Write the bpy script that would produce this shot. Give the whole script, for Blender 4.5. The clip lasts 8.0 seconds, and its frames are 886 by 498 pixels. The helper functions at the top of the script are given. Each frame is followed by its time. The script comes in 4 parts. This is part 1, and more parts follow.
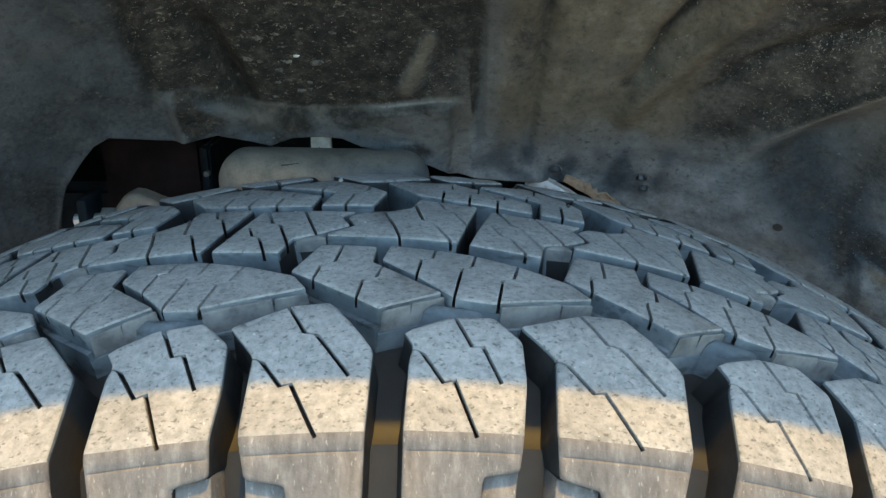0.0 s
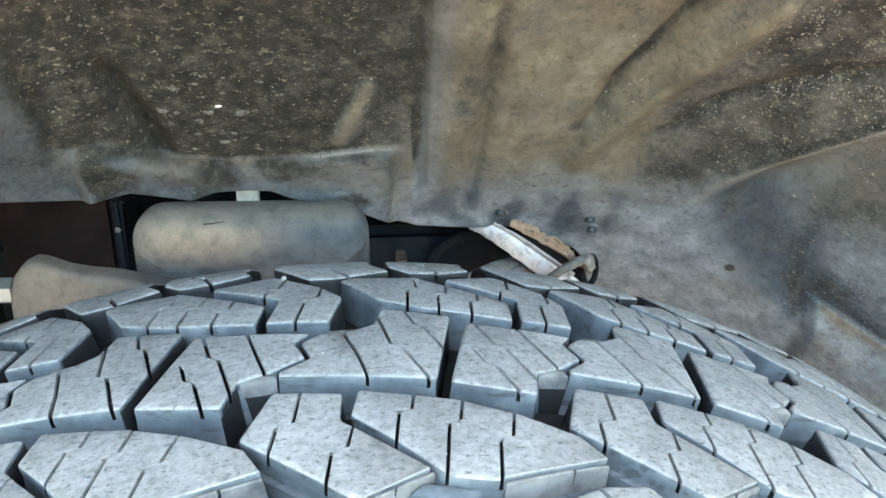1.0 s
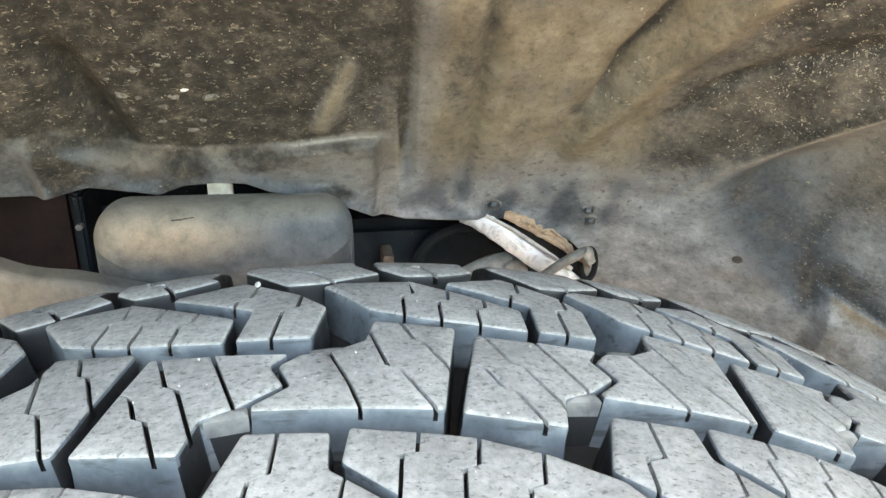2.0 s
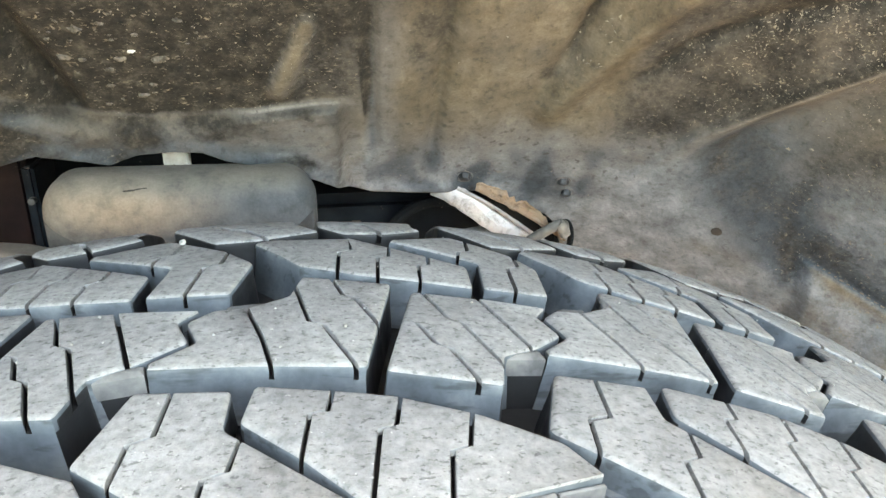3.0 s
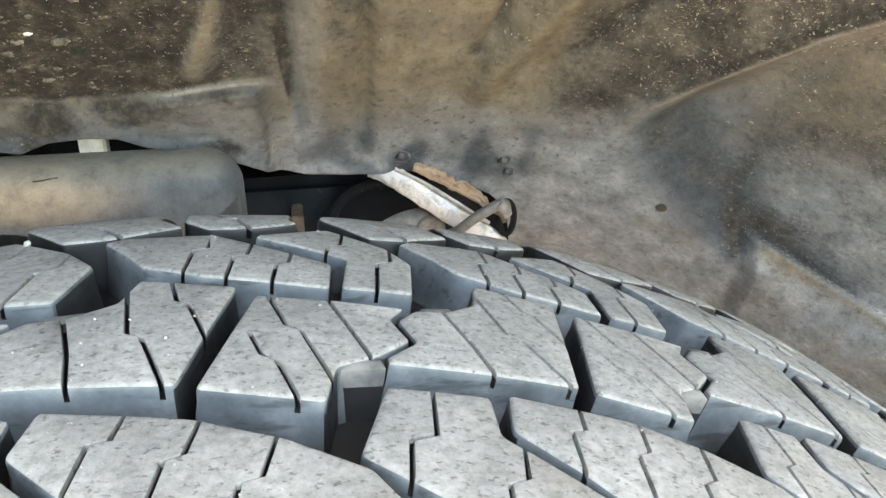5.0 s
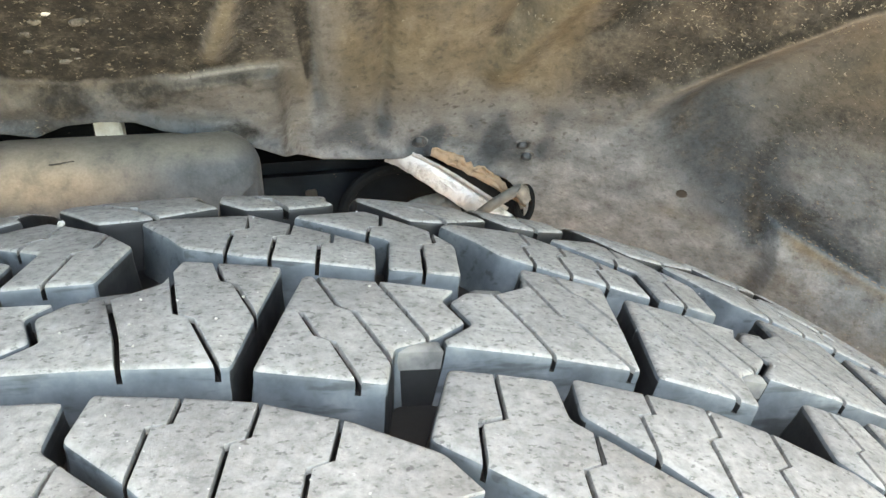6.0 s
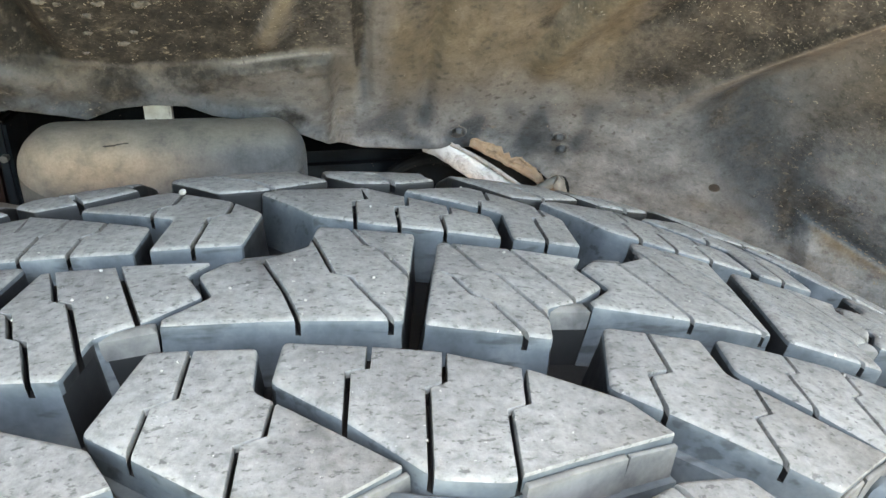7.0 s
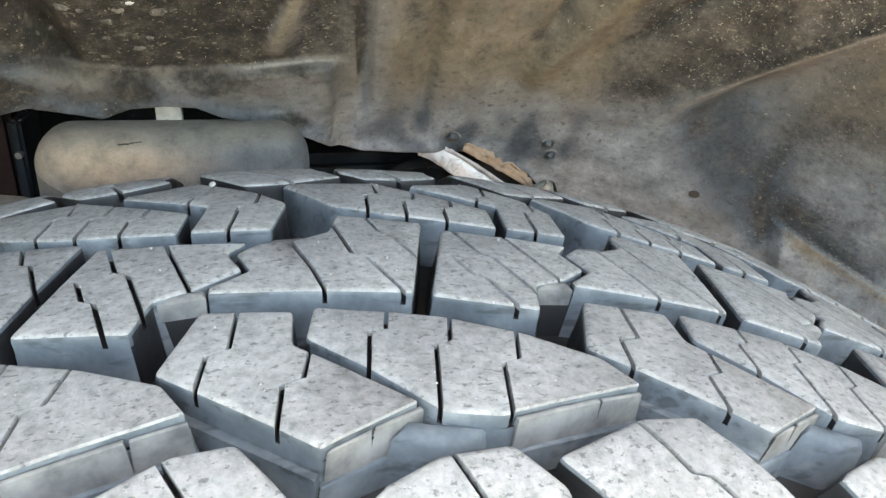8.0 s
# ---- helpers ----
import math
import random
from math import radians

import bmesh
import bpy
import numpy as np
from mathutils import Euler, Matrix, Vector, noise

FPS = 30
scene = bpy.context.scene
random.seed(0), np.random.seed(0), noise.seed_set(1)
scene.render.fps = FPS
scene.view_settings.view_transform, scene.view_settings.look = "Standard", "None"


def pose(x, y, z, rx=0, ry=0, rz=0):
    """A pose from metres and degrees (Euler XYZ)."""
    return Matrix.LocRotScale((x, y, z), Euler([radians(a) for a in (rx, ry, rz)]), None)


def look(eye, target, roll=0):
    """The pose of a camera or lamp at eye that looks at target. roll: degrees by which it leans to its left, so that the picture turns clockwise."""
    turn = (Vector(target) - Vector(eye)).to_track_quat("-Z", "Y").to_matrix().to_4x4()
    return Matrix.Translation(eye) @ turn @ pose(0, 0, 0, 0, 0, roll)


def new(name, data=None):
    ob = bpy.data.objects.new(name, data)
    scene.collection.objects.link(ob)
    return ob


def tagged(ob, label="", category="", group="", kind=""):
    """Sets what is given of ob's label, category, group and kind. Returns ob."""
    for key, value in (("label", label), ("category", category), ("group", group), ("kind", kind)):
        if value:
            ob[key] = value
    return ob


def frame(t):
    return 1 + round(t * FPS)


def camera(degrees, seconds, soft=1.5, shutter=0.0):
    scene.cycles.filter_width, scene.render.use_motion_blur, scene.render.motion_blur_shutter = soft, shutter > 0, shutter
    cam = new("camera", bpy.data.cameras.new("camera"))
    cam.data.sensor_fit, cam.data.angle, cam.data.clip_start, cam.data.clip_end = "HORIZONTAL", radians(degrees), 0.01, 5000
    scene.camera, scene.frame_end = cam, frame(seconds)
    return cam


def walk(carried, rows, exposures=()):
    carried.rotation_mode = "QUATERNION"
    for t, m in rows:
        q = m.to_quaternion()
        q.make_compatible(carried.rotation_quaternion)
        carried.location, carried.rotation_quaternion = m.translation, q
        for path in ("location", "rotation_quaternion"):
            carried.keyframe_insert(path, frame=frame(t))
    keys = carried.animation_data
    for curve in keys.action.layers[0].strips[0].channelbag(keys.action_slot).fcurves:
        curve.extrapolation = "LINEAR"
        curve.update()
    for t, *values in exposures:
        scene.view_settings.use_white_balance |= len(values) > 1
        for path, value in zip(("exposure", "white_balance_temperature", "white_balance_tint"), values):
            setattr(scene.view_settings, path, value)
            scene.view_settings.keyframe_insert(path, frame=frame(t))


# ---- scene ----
cam = camera(59.49, 8.0)
ROWS = [
    (0, 0.0137, -0.2432, 0.8700, 69.52, -0.40, -0.99),
    (0.2, 0.0157, -0.2286, 0.8743, 70.20, -0.60, -2.78),
    (0.5, 0.0140, -0.2114, 0.8801, 70.59, -0.58, -4.83),
    (1, 0.0013, -0.1938, 0.8888, 69.78, -0.51, -7.16),
    (1.2, -0.0022, -0.1902, 0.8916, 69.69, -0.61, -7.67),
    (2.3, 0.0039, -0.1482, 0.8720, 68.88, -0.26, -9.02),
    (2.5, 0.0087, -0.1461, 0.8692, 68.72, -0.28, -9.19),
    (3, 0.0153, -0.1471, 0.8631, 68.28, -0.21, -9.53),
    (3.5, 0.0277, -0.1423, 0.8643, 67.86, 0.01, -9.38),
    (4, 0.0383, -0.1473, 0.8641, 67.40, 0.43, -9.95),
    (4.5, 0.0448, -0.1439, 0.8621, 67.04, 0.66, -10.63),
    (4.7, 0.0473, -0.1416, 0.8621, 66.68, 0.81, -10.97),
    (5.8, 0.0434, -0.1318, 0.8619, 66.06, 0.22, -10.85),
    (6, 0.0372, -0.1320, 0.8583, 65.64, 0.58, -10.92),
    (6.2, 0.0253, -0.1314, 0.8580, 65.51, 0.49, -11.09),
    (6.5, 0.0098, -0.1327, 0.8564, 65.53, 0.03, -11.25),
    (7, 0.0056, -0.1343, 0.8546, 65.65, -0.60, -11.41),
    (7.5, 0.0021, -0.1366, 0.8534, 65.92, -1.24, -11.67),
    (8, -0.0026, -0.1571, 0.8602, 66.14, -1.75, -11.87),
]
EXPOSURES = [(0.0, 2.5, 6500, -6), (0.2, 3.15, 6700, -5), (0.5, 3.38, 7100, -3), (1.0, 4.12, 7650, 0), (1.2, 4.22, 8100, 3), (2.4, 4.31, 9450, 6), (4.7, 4.2, 9600, 7), (5.9, 4.28, 10000, 7), (6.6, 4.08, 9500, 7), (8.0, 3.94, 9000, 8)]
walk(cam, [(t, pose(*p)) for t, *p in ROWS], EXPOSURES)

# ---- light ----
SUN = Vector((0.1, -0.153, 0.95)).normalized()
world = bpy.data.worlds.new("sky")
scene.world = world
world.use_nodes = True
wn = world.node_tree.nodes
sky = wn.new("ShaderNodeTexSky")
sky.sky_type, sky.sun_disc = "NISHITA", False
sky.sun_elevation = math.asin(SUN.z)
sky.sun_rotation = math.atan2(SUN.x, SUN.y)
world.node_tree.links.new(sky.outputs[0], wn["Background"].inputs[0])
wn["Background"].inputs[1].default_value = 0.15
sun = new("sun", bpy.data.lights.new("sun", "SUN"))
sun.data.energy, sun.data.angle, sun.data.color = 1.55, radians(0.6), (1.0, 0.53, 0.085)
sun.matrix_world = look(SUN * 5, (0, 0, 0))


# ---- materials ----
def material(name, base, rough=0.6, metal=0.0, spec=0.5):
    m = bpy.data.materials.new(name)
    m.use_nodes = True
    b = m.node_tree.nodes["Principled BSDF"]
    b.inputs["Base Color"].default_value = (*base, 1)
    b.inputs["Roughness"].default_value = rough
    b.inputs["Metallic"].default_value = metal
    b.inputs["Specular IOR Level"].default_value = spec
    return m


def node(m, kind, **inputs):
    n = m.node_tree.nodes.new(kind)
    for key, value in inputs.items():
        n.inputs[key.replace("_", " ")].default_value = value
    return n


def link(m, a, b):
    m.node_tree.links.new(a, b)


def coords(m, scale=(1, 1, 1)):
    c = m.node_tree.nodes.new("ShaderNodeTexCoord")
    p = m.node_tree.nodes.new("ShaderNodeMapping")
    p.inputs["Scale"].default_value = scale
    link(m, c.outputs["Object"], p.inputs[0])
    return p.outputs[0]


def noise_tex(m, vec, scale, detail=4.0, rough=0.6, distortion=0.0):
    n = node(m, "ShaderNodeTexNoise", Scale=scale, Detail=detail, Roughness=rough, Distortion=distortion)
    link(m, vec, n.inputs["Vector"])
    return n.outputs["Fac"]


def ramp(m, fac, stops):
    r = m.node_tree.nodes.new("ShaderNodeValToRGB")
    e = r.color_ramp.elements
    while len(e) < len(stops):
        e.new(0.5)
    for k, (pos, col) in zip(e, stops):
        k.position, k.color = pos, (*col, 1) if len(col) == 3 else col
    link(m, fac, r.inputs[0])
    return r.outputs[0]


def grey(v):
    return (v, v, v)


def mix(m, fac, a, b, blend="MIX"):
    n = m.node_tree.nodes.new("ShaderNodeMix")
    n.data_type, n.blend_type = "RGBA", blend
    for k, v in ((0, fac), (6, a), (7, b)):
        if isinstance(v, bpy.types.NodeSocket):
            link(m, v, n.inputs[k])
        elif isinstance(v, tuple):
            n.inputs[k].default_value = (*v, 1)
        else:
            n.inputs[k].default_value = v
    return n.outputs[2]


def finish(m, colour=None, rough=None, bump=None, strength=0.3, distance=0.001):
    b = m.node_tree.nodes["Principled BSDF"]
    if colour is not None:
        link(m, colour, b.inputs["Base Color"])
    if rough is not None:
        link(m, rough, b.inputs["Roughness"])
    if bump is not None:
        n = node(m, "ShaderNodeBump", Strength=strength, Distance=distance)
        link(m, bump, n.inputs["Height"])
        link(m, n.outputs[0], b.inputs["Normal"])
    return m


def blob(m, vec, centre, size, lo, hi):
    """A soft patch round a place, for dirt that lies there: 1 in its middle, 0 outside."""
    p = m.node_tree.nodes.new("ShaderNodeVectorMath")
    p.operation = "SUBTRACT"
    link(m, vec, p.inputs[0])
    p.inputs[1].default_value = centre
    q = m.node_tree.nodes.new("ShaderNodeVectorMath")
    q.operation = "DIVIDE"
    link(m, p.outputs[0], q.inputs[0])
    q.inputs[1].default_value = size
    n = m.node_tree.nodes.new("ShaderNodeVectorMath")
    n.operation = "LENGTH"
    link(m, q.outputs[0], n.inputs[0])
    r = node(m, "ShaderNodeMapRange", From_Min=lo, From_Max=hi, To_Min=1.0, To_Max=0.0)
    r.interpolation_type = "SMOOTHSTEP"
    link(m, n.outputs["Value"], r.inputs["Value"])
    return r.outputs[0]


def tread_material():
    """Dry, dusty tread face: pale grey rubber with dark pits and pale grit."""
    m = material("dusty_tread_rubber", (0.2, 0.2, 0.2), 0.75, 0, 0.35)
    v = coords(m)
    blotch = ramp(m, noise_tex(m, v, 560, 5, 0.7), [(0.30, (0.155, 0.157, 0.152)), (0.5, (0.217, 0.2185, 0.211)), (0.72, (0.268, 0.267, 0.259))])
    wide = ramp(m, noise_tex(m, v, 45, 3), [(0.3, grey(0.8)), (0.7, grey(1.14))])
    pits = ramp(m, noise_tex(m, coords(m, (0.7, 1, 1)), 880, 3, 0.6, 0.1), [(0.345, grey(0.5)), (0.42, grey(1.0))])
    clump = ramp(m, noise_tex(m, coords(m, (0.85, 1, 1)), 330, 4, 0.7, 0.1), [(0.34, grey(0.76)), (0.48, grey(1.0)), (0.68, grey(1.12))])
    grit = ramp(m, noise_tex(m, v, 900, 3, 0.6), [(0.69, grey(0.0)), (0.79, grey(0.85))])
    c = mix(m, 1.0, blotch, wide, "MULTIPLY")
    c = mix(m, 1.0, c, pits, "MULTIPLY")
    c = mix(m, 1.0, c, clump, "MULTIPLY")
    c = mix(m, grit, c, (0.62, 0.60, 0.56))
    c = mix(m, 1.0, c, (0.98, 0.96, 0.93), "MULTIPLY")
    return finish(m, c, None, noise_tex(m, v, 700, 6, 0.7), 0.5, 0.0007)


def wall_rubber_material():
    """Cleaner, smoother rubber of the groove walls, with thin films of dust, near-black to stand in for groove shade.
    """
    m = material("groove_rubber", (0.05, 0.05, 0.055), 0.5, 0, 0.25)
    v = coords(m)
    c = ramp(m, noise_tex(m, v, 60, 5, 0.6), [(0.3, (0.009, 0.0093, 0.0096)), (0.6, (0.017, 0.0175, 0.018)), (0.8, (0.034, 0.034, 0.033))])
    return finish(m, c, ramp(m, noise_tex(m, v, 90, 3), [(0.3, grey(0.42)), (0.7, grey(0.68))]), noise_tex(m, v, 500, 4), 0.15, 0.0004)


def scuffed_wall_material():
    """Outward walls of the blocks, rubbed grey and dusty, with faint moulding lines."""
    m = material("scuffed_wall_rubber", (0.15, 0.15, 0.145), 0.7, 0, 0.35)
    v = coords(m)
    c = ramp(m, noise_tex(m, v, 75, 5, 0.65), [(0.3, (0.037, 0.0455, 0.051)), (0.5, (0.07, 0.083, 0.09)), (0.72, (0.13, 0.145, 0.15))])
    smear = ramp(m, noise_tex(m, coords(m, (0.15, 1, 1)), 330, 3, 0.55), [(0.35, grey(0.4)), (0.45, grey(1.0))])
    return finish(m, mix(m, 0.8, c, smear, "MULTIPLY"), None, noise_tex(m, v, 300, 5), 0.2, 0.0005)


def side_rubber_material():
    """Moulded rubber of the shoulder's side, brushed with fine upright lines."""
    m = material("shoulder_side_rubber", (0.09, 0.085, 0.08), 0.7, 0, 0.3)
    v = coords(m, (1, 0.3, 0.3))
    c = ramp(m, noise_tex(m, v, 420, 4, 0.65), [(0.3, (0.072, 0.066, 0.06)), (0.55, (0.115, 0.107, 0.098)), (0.75, (0.175, 0.165, 0.152))])
    grit = ramp(m, noise_tex(m, coords(m, (1, 0.35, 0.35)), 1500, 2, 0.5), [(0.64, grey(0.0)), (0.76, grey(0.8))])
    c = mix(m, grit, c, (0.25, 0.235, 0.21))
    return finish(m, c, None, noise_tex(m, coords(m), 900, 4), 0.5, 0.0006)


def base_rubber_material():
    # near-black: groove floors and cuts carry their shade in this colour
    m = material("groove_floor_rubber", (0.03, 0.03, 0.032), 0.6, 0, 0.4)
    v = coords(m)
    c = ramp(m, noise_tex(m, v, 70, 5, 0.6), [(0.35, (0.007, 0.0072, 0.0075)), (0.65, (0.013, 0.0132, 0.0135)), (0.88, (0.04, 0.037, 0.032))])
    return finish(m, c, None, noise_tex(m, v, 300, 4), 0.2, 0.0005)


def liner_material():
    """Black moulded liner under road films. Its layers say where dark mud, tan dust, grey lime, grit, blue-grey films
    and splash spots lie, and hold painted shade and highlights.
    """
    m = material("dirty_liner_plastic", (0.08, 0.075, 0.07), 0.85, 0, 0.25)
    v = coords(m)

    def read(name):
        c = m.node_tree.nodes.new("ShaderNodeVertexColor")
        c.layer_name = name
        p = m.node_tree.nodes.new("ShaderNodeSeparateColor")
        link(m, c.outputs["Color"], p.inputs[0])
        return p.outputs[0], p.outputs[1], p.outputs[2], c.outputs["Alpha"]

    dark, tan, lime, gritty = read("soil_shading")
    blue, splash, crest, _ = read("film_shading")
    ragged = mix(m, 0.45, noise_tex(m, v, 70, 6, 0.7), noise_tex(m, v, 340, 4, 0.7))

    def layer(amount, lo=0.07, hi=0.58):
        n = m.node_tree.nodes.new("ShaderNodeMath")
        n.operation = "MULTIPLY_ADD"
        link(m, ragged, n.inputs[0])
        n.inputs[1].default_value = 1.1
        link(m, amount, n.inputs[2])
        r = node(m, "ShaderNodeMapRange", From_Min=lo + 0.55, From_Max=hi + 0.55)
        r.interpolation_type = "SMOOTHSTEP"
        link(m, n.outputs[0], r.inputs["Value"])
        return r.outputs[0]

    c = ramp(m, noise_tex(m, v, 24, 6, 0.68, 0.4), [(0.3, (0.052, 0.046, 0.04)), (0.5, (0.098, 0.087, 0.075)), (0.7, (0.15, 0.136, 0.12))])
    c = mix(m, layer(lime, -0.1, 0.8), c, ramp(m, noise_tex(m, v, 55, 6, 0.72), [(0.3, (0.098, 0.108, 0.111)), (0.53, (0.198, 0.21, 0.212)), (0.72, (0.315, 0.324, 0.32))]))
    c = mix(m, layer(tan, -0.05, 0.8), c, ramp(m, noise_tex(m, v, 45, 6, 0.72), [(0.28, (0.0535, 0.0405, 0.026)), (0.5, (0.108, 0.085, 0.0555)), (0.72, (0.185, 0.149, 0.102))]))
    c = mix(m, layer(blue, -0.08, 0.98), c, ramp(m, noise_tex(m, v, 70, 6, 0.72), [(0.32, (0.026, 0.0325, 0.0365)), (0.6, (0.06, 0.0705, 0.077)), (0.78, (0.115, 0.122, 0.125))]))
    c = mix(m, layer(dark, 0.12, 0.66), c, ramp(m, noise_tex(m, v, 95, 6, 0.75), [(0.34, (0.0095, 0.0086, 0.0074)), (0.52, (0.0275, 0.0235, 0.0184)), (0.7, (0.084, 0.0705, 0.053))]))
    c = mix(m, layer(crest, 0.1, 0.7), c, (0.225, 0.2, 0.17))
    # fine dust grain, pits and round splash marks
    c = mix(m, 1.0, c, ramp(m, noise_tex(m, v, 900, 3, 0.6), [(0.3, grey(0.9)), (0.7, grey(1.1))]), "MULTIPLY")
    c = mix(m, 1.0, c, ramp(m, noise_tex(m, v, 210, 4, 0.65, 0.3), [(0.33, grey(0.7)), (0.46, grey(1.0)), (0.6, grey(1.0)), (0.72, grey(1.25))]), "MULTIPLY")
    drop = node(m, "ShaderNodeTexVoronoi", Scale=150.0, Randomness=1.0)
    wob = m.node_tree.nodes.new("ShaderNodeVectorMath")
    wob.operation = "MULTIPLY_ADD"
    col = node(m, "ShaderNodeTexNoise", Scale=260.0, Detail=2.0)
    link(m, v, col.inputs["Vector"])
    link(m, col.outputs["Color"], wob.inputs[0])
    wob.inputs[1].default_value = (0.006, 0.006, 0.006)
    link(m, v, wob.inputs[2])
    link(m, wob.outputs[0], drop.inputs["Vector"])
    disc = ramp(m, drop.outputs["Distance"], [(0.12, grey(0.75)), (0.3, grey(0.0))])
    pick = m.node_tree.nodes.new("ShaderNodeSeparateColor")
    link(m, drop.outputs["Color"], pick.inputs[0])
    some = ramp(m, pick.outputs[0], [(0.25, grey(0.0)), (0.29, grey(1.0))])
    c = mix(m, mix(m, 1.0, mix(m, 1.0, disc, some, "MULTIPLY"), splash, "MULTIPLY"), c, (0.042, 0.037, 0.032))
    pale = ramp(m, noise_tex(m, coords(m, (1.0, 1.6, 1.6)), 260, 4, 0.6, 0.8), [(0.60, grey(0.0)), (0.72, grey(1.0))])
    c = mix(m, mix(m, 1.0, pale, layer(gritty), "MULTIPLY"), c, (0.2, 0.165, 0.12))
    fleck = ramp(m, noise_tex(m, v, 620, 2, 0.5), [(0.69, grey(0.0)), (0.75, grey(1.0))])
    c = mix(m, mix(m, 1.0, fleck, layer(gritty), "MULTIPLY"), c, (0.29, 0.25, 0.19))
    c = mix(m, 1.0, c, (0.97, 0.985, 1.02), "MULTIPLY")
    return finish(m, c, None, mix(m, 0.4, noise_tex(m, v, 230, 7, 0.75), noise_tex(m, v, 800, 3, 0.6)), 0.42, 0.0011)


def arm_material():
    """Dusty painted steel, grey with tan dust lying on it and a few faint blots."""
    m = material("dusty_painted_steel", (0.2, 0.18, 0.15), 0.75, 0, 0.3)
    v = coords(m)
    c = ramp(m, noise_tex(m, v, 22, 6, 0.7, 0.3), [(0.3, (0.045, 0.053, 0.058)), (0.5, (0.08, 0.089, 0.093)), (0.75, (0.13, 0.133, 0.129))])
    c = mix(m, blob(m, v, (-0.092, 0.262, 0.733), (0.05, 0.1, 0.018), 0.1, 1.5), c, (0.27, 0.205, 0.145))
    c = mix(m, blob(m, v, (-0.03, 0.262, 0.745), (0.07, 0.1, 0.009), 0.1, 1.5), c, (0.17, 0.152, 0.125))
    c = mix(m, blob(m, v, (-0.175, 0.25, 0.71), (0.06, 0.1, 0.03), 0.2, 1.5), c, (0.18, 0.14, 0.105))
    c = mix(m, 0.9, c, ramp(m, noise_tex(m, v, 75, 6, 0.75), [(0.3, (0.55, 0.58, 0.6)), (0.5, grey(1.0)), (0.72, grey(1.3))]), "MULTIPLY")
    c = mix(m, 1.0, c, ramp(m, noise_tex(m, v, 800, 3, 0.6), [(0.3, grey(0.91)), (0.7, grey(1.09))]), "MULTIPLY")
    return finish(m, c, None, noise_tex(m, v, 220, 6, 0.7), 0.4, 0.0007)


def foil_material(name, dark, light, rough, metal):
    m = material(name, light, rough, metal)
    v = coords(m)
    c = ramp(m, noise_tex(m, v, 120, 5, 0.7, 0.6), [(0.32, dark), (0.5, light), (0.8, light)])
    return finish(m, c, None, noise_tex(m, v, 90, 5, 0.6, 1.0), 0.8, 0.002)


def rough_dark(name, lo, hi, rough=0.6, scale=30, metal=0.0, spec=0.4):
    m = material(name, lo, rough, metal, spec)
    v = coords(m)
    return finish(m, ramp(m, noise_tex(m, v, scale, 5, 0.6), [(0.35, lo), (0.7, hi)]), None, noise_tex(m, v, scale * 6, 4), 0.2, 0.0006)


TREAD, GROOVE, FLOOR, SIDE_RUBBER, SCUFFED = tread_material(), wall_rubber_material(), base_rubber_material(), side_rubber_material(), scuffed_wall_material()
LINER, ARM = liner_material(), arm_material()
SILVER = foil_material("crinkled_silver_foil", (0.2, 0.2, 0.19), (0.46, 0.455, 0.44), 0.45, 0.35)
COPPER = foil_material("tan_foil_backing", (0.09, 0.058, 0.034), (0.27, 0.19, 0.125), 0.65, 0.05)
HEM = foil_material("dull_foil_hem", (0.12, 0.115, 0.11), (0.3, 0.285, 0.265), 0.5, 0.3)
RIB = rough_dark("rusty_mud_crust", (0.075, 0.055, 0.04), (0.21, 0.155, 0.115), 0.9, 60)
# the next three colours are darkened to stand for shade in the cavity
DARK = rough_dark("shaded_black", (0.004, 0.0052, 0.0058), (0.0115, 0.014, 0.0155), 0.8, 30, 0.0, 0.12)
BLUEBLACK = rough_dark("shaded_chassis_paint", (0.0046, 0.0068, 0.0086), (0.0145, 0.0205, 0.025), 0.8, 30, 0.0, 0.15)
MAROON = rough_dark("shaded_red_primer", (0.009, 0.0065, 0.0064), (0.028, 0.016, 0.015), 0.8, 30, 0.0, 0.12)
HOSE = rough_dark("grey_hose_rubber", (0.075, 0.073, 0.067), (0.17, 0.16, 0.14), 0.6, 90)
TIE = rough_dark("dust_filled_rubber", (0.062, 0.062, 0.06), (0.18, 0.174, 0.16), 0.8, 130)
SCRATCH = rough_dark("scratched_brown_paint", (0.03, 0.025, 0.02), (0.085, 0.07, 0.055), 0.8, 300)
DARK_MUD = rough_dark("damp_dark_mud", (0.014, 0.012, 0.011), (0.045, 0.037, 0.03), 0.7, 90)
CLIP = rough_dark("dusty_clip_plastic", (0.018, 0.021, 0.024), (0.062, 0.067, 0.07), 0.5, 200)
WHITE = rough_dark("off_white_nylon", (0.24, 0.22, 0.185), (0.4, 0.38, 0.33), 0.6, 120)
BOLT = rough_dark("zinc_bolt", (0.4, 0.4, 0.39), (0.62, 0.61, 0.58), 0.4, 60, 0.8)
CRUST = rough_dark("grey_lime_crust", (0.06, 0.06, 0.059), (0.17, 0.168, 0.162), 0.9, 200)
FERRULE = rough_dark("worn_ferrule", (0.11, 0.105, 0.095), (0.24, 0.225, 0.195), 0.6, 150)
CLOD = rough_dark("grey_mud_clod", (0.04, 0.035, 0.029), (0.14, 0.122, 0.1), 0.9, 420)
QUARTZ = rough_dark("white_quartz", (0.4, 0.39, 0.37), (0.6, 0.59, 0.56), 0.6, 300)
SAND = rough_dark("pale_sand", (0.17, 0.166, 0.155), (0.36, 0.35, 0.325), 0.8, 500)
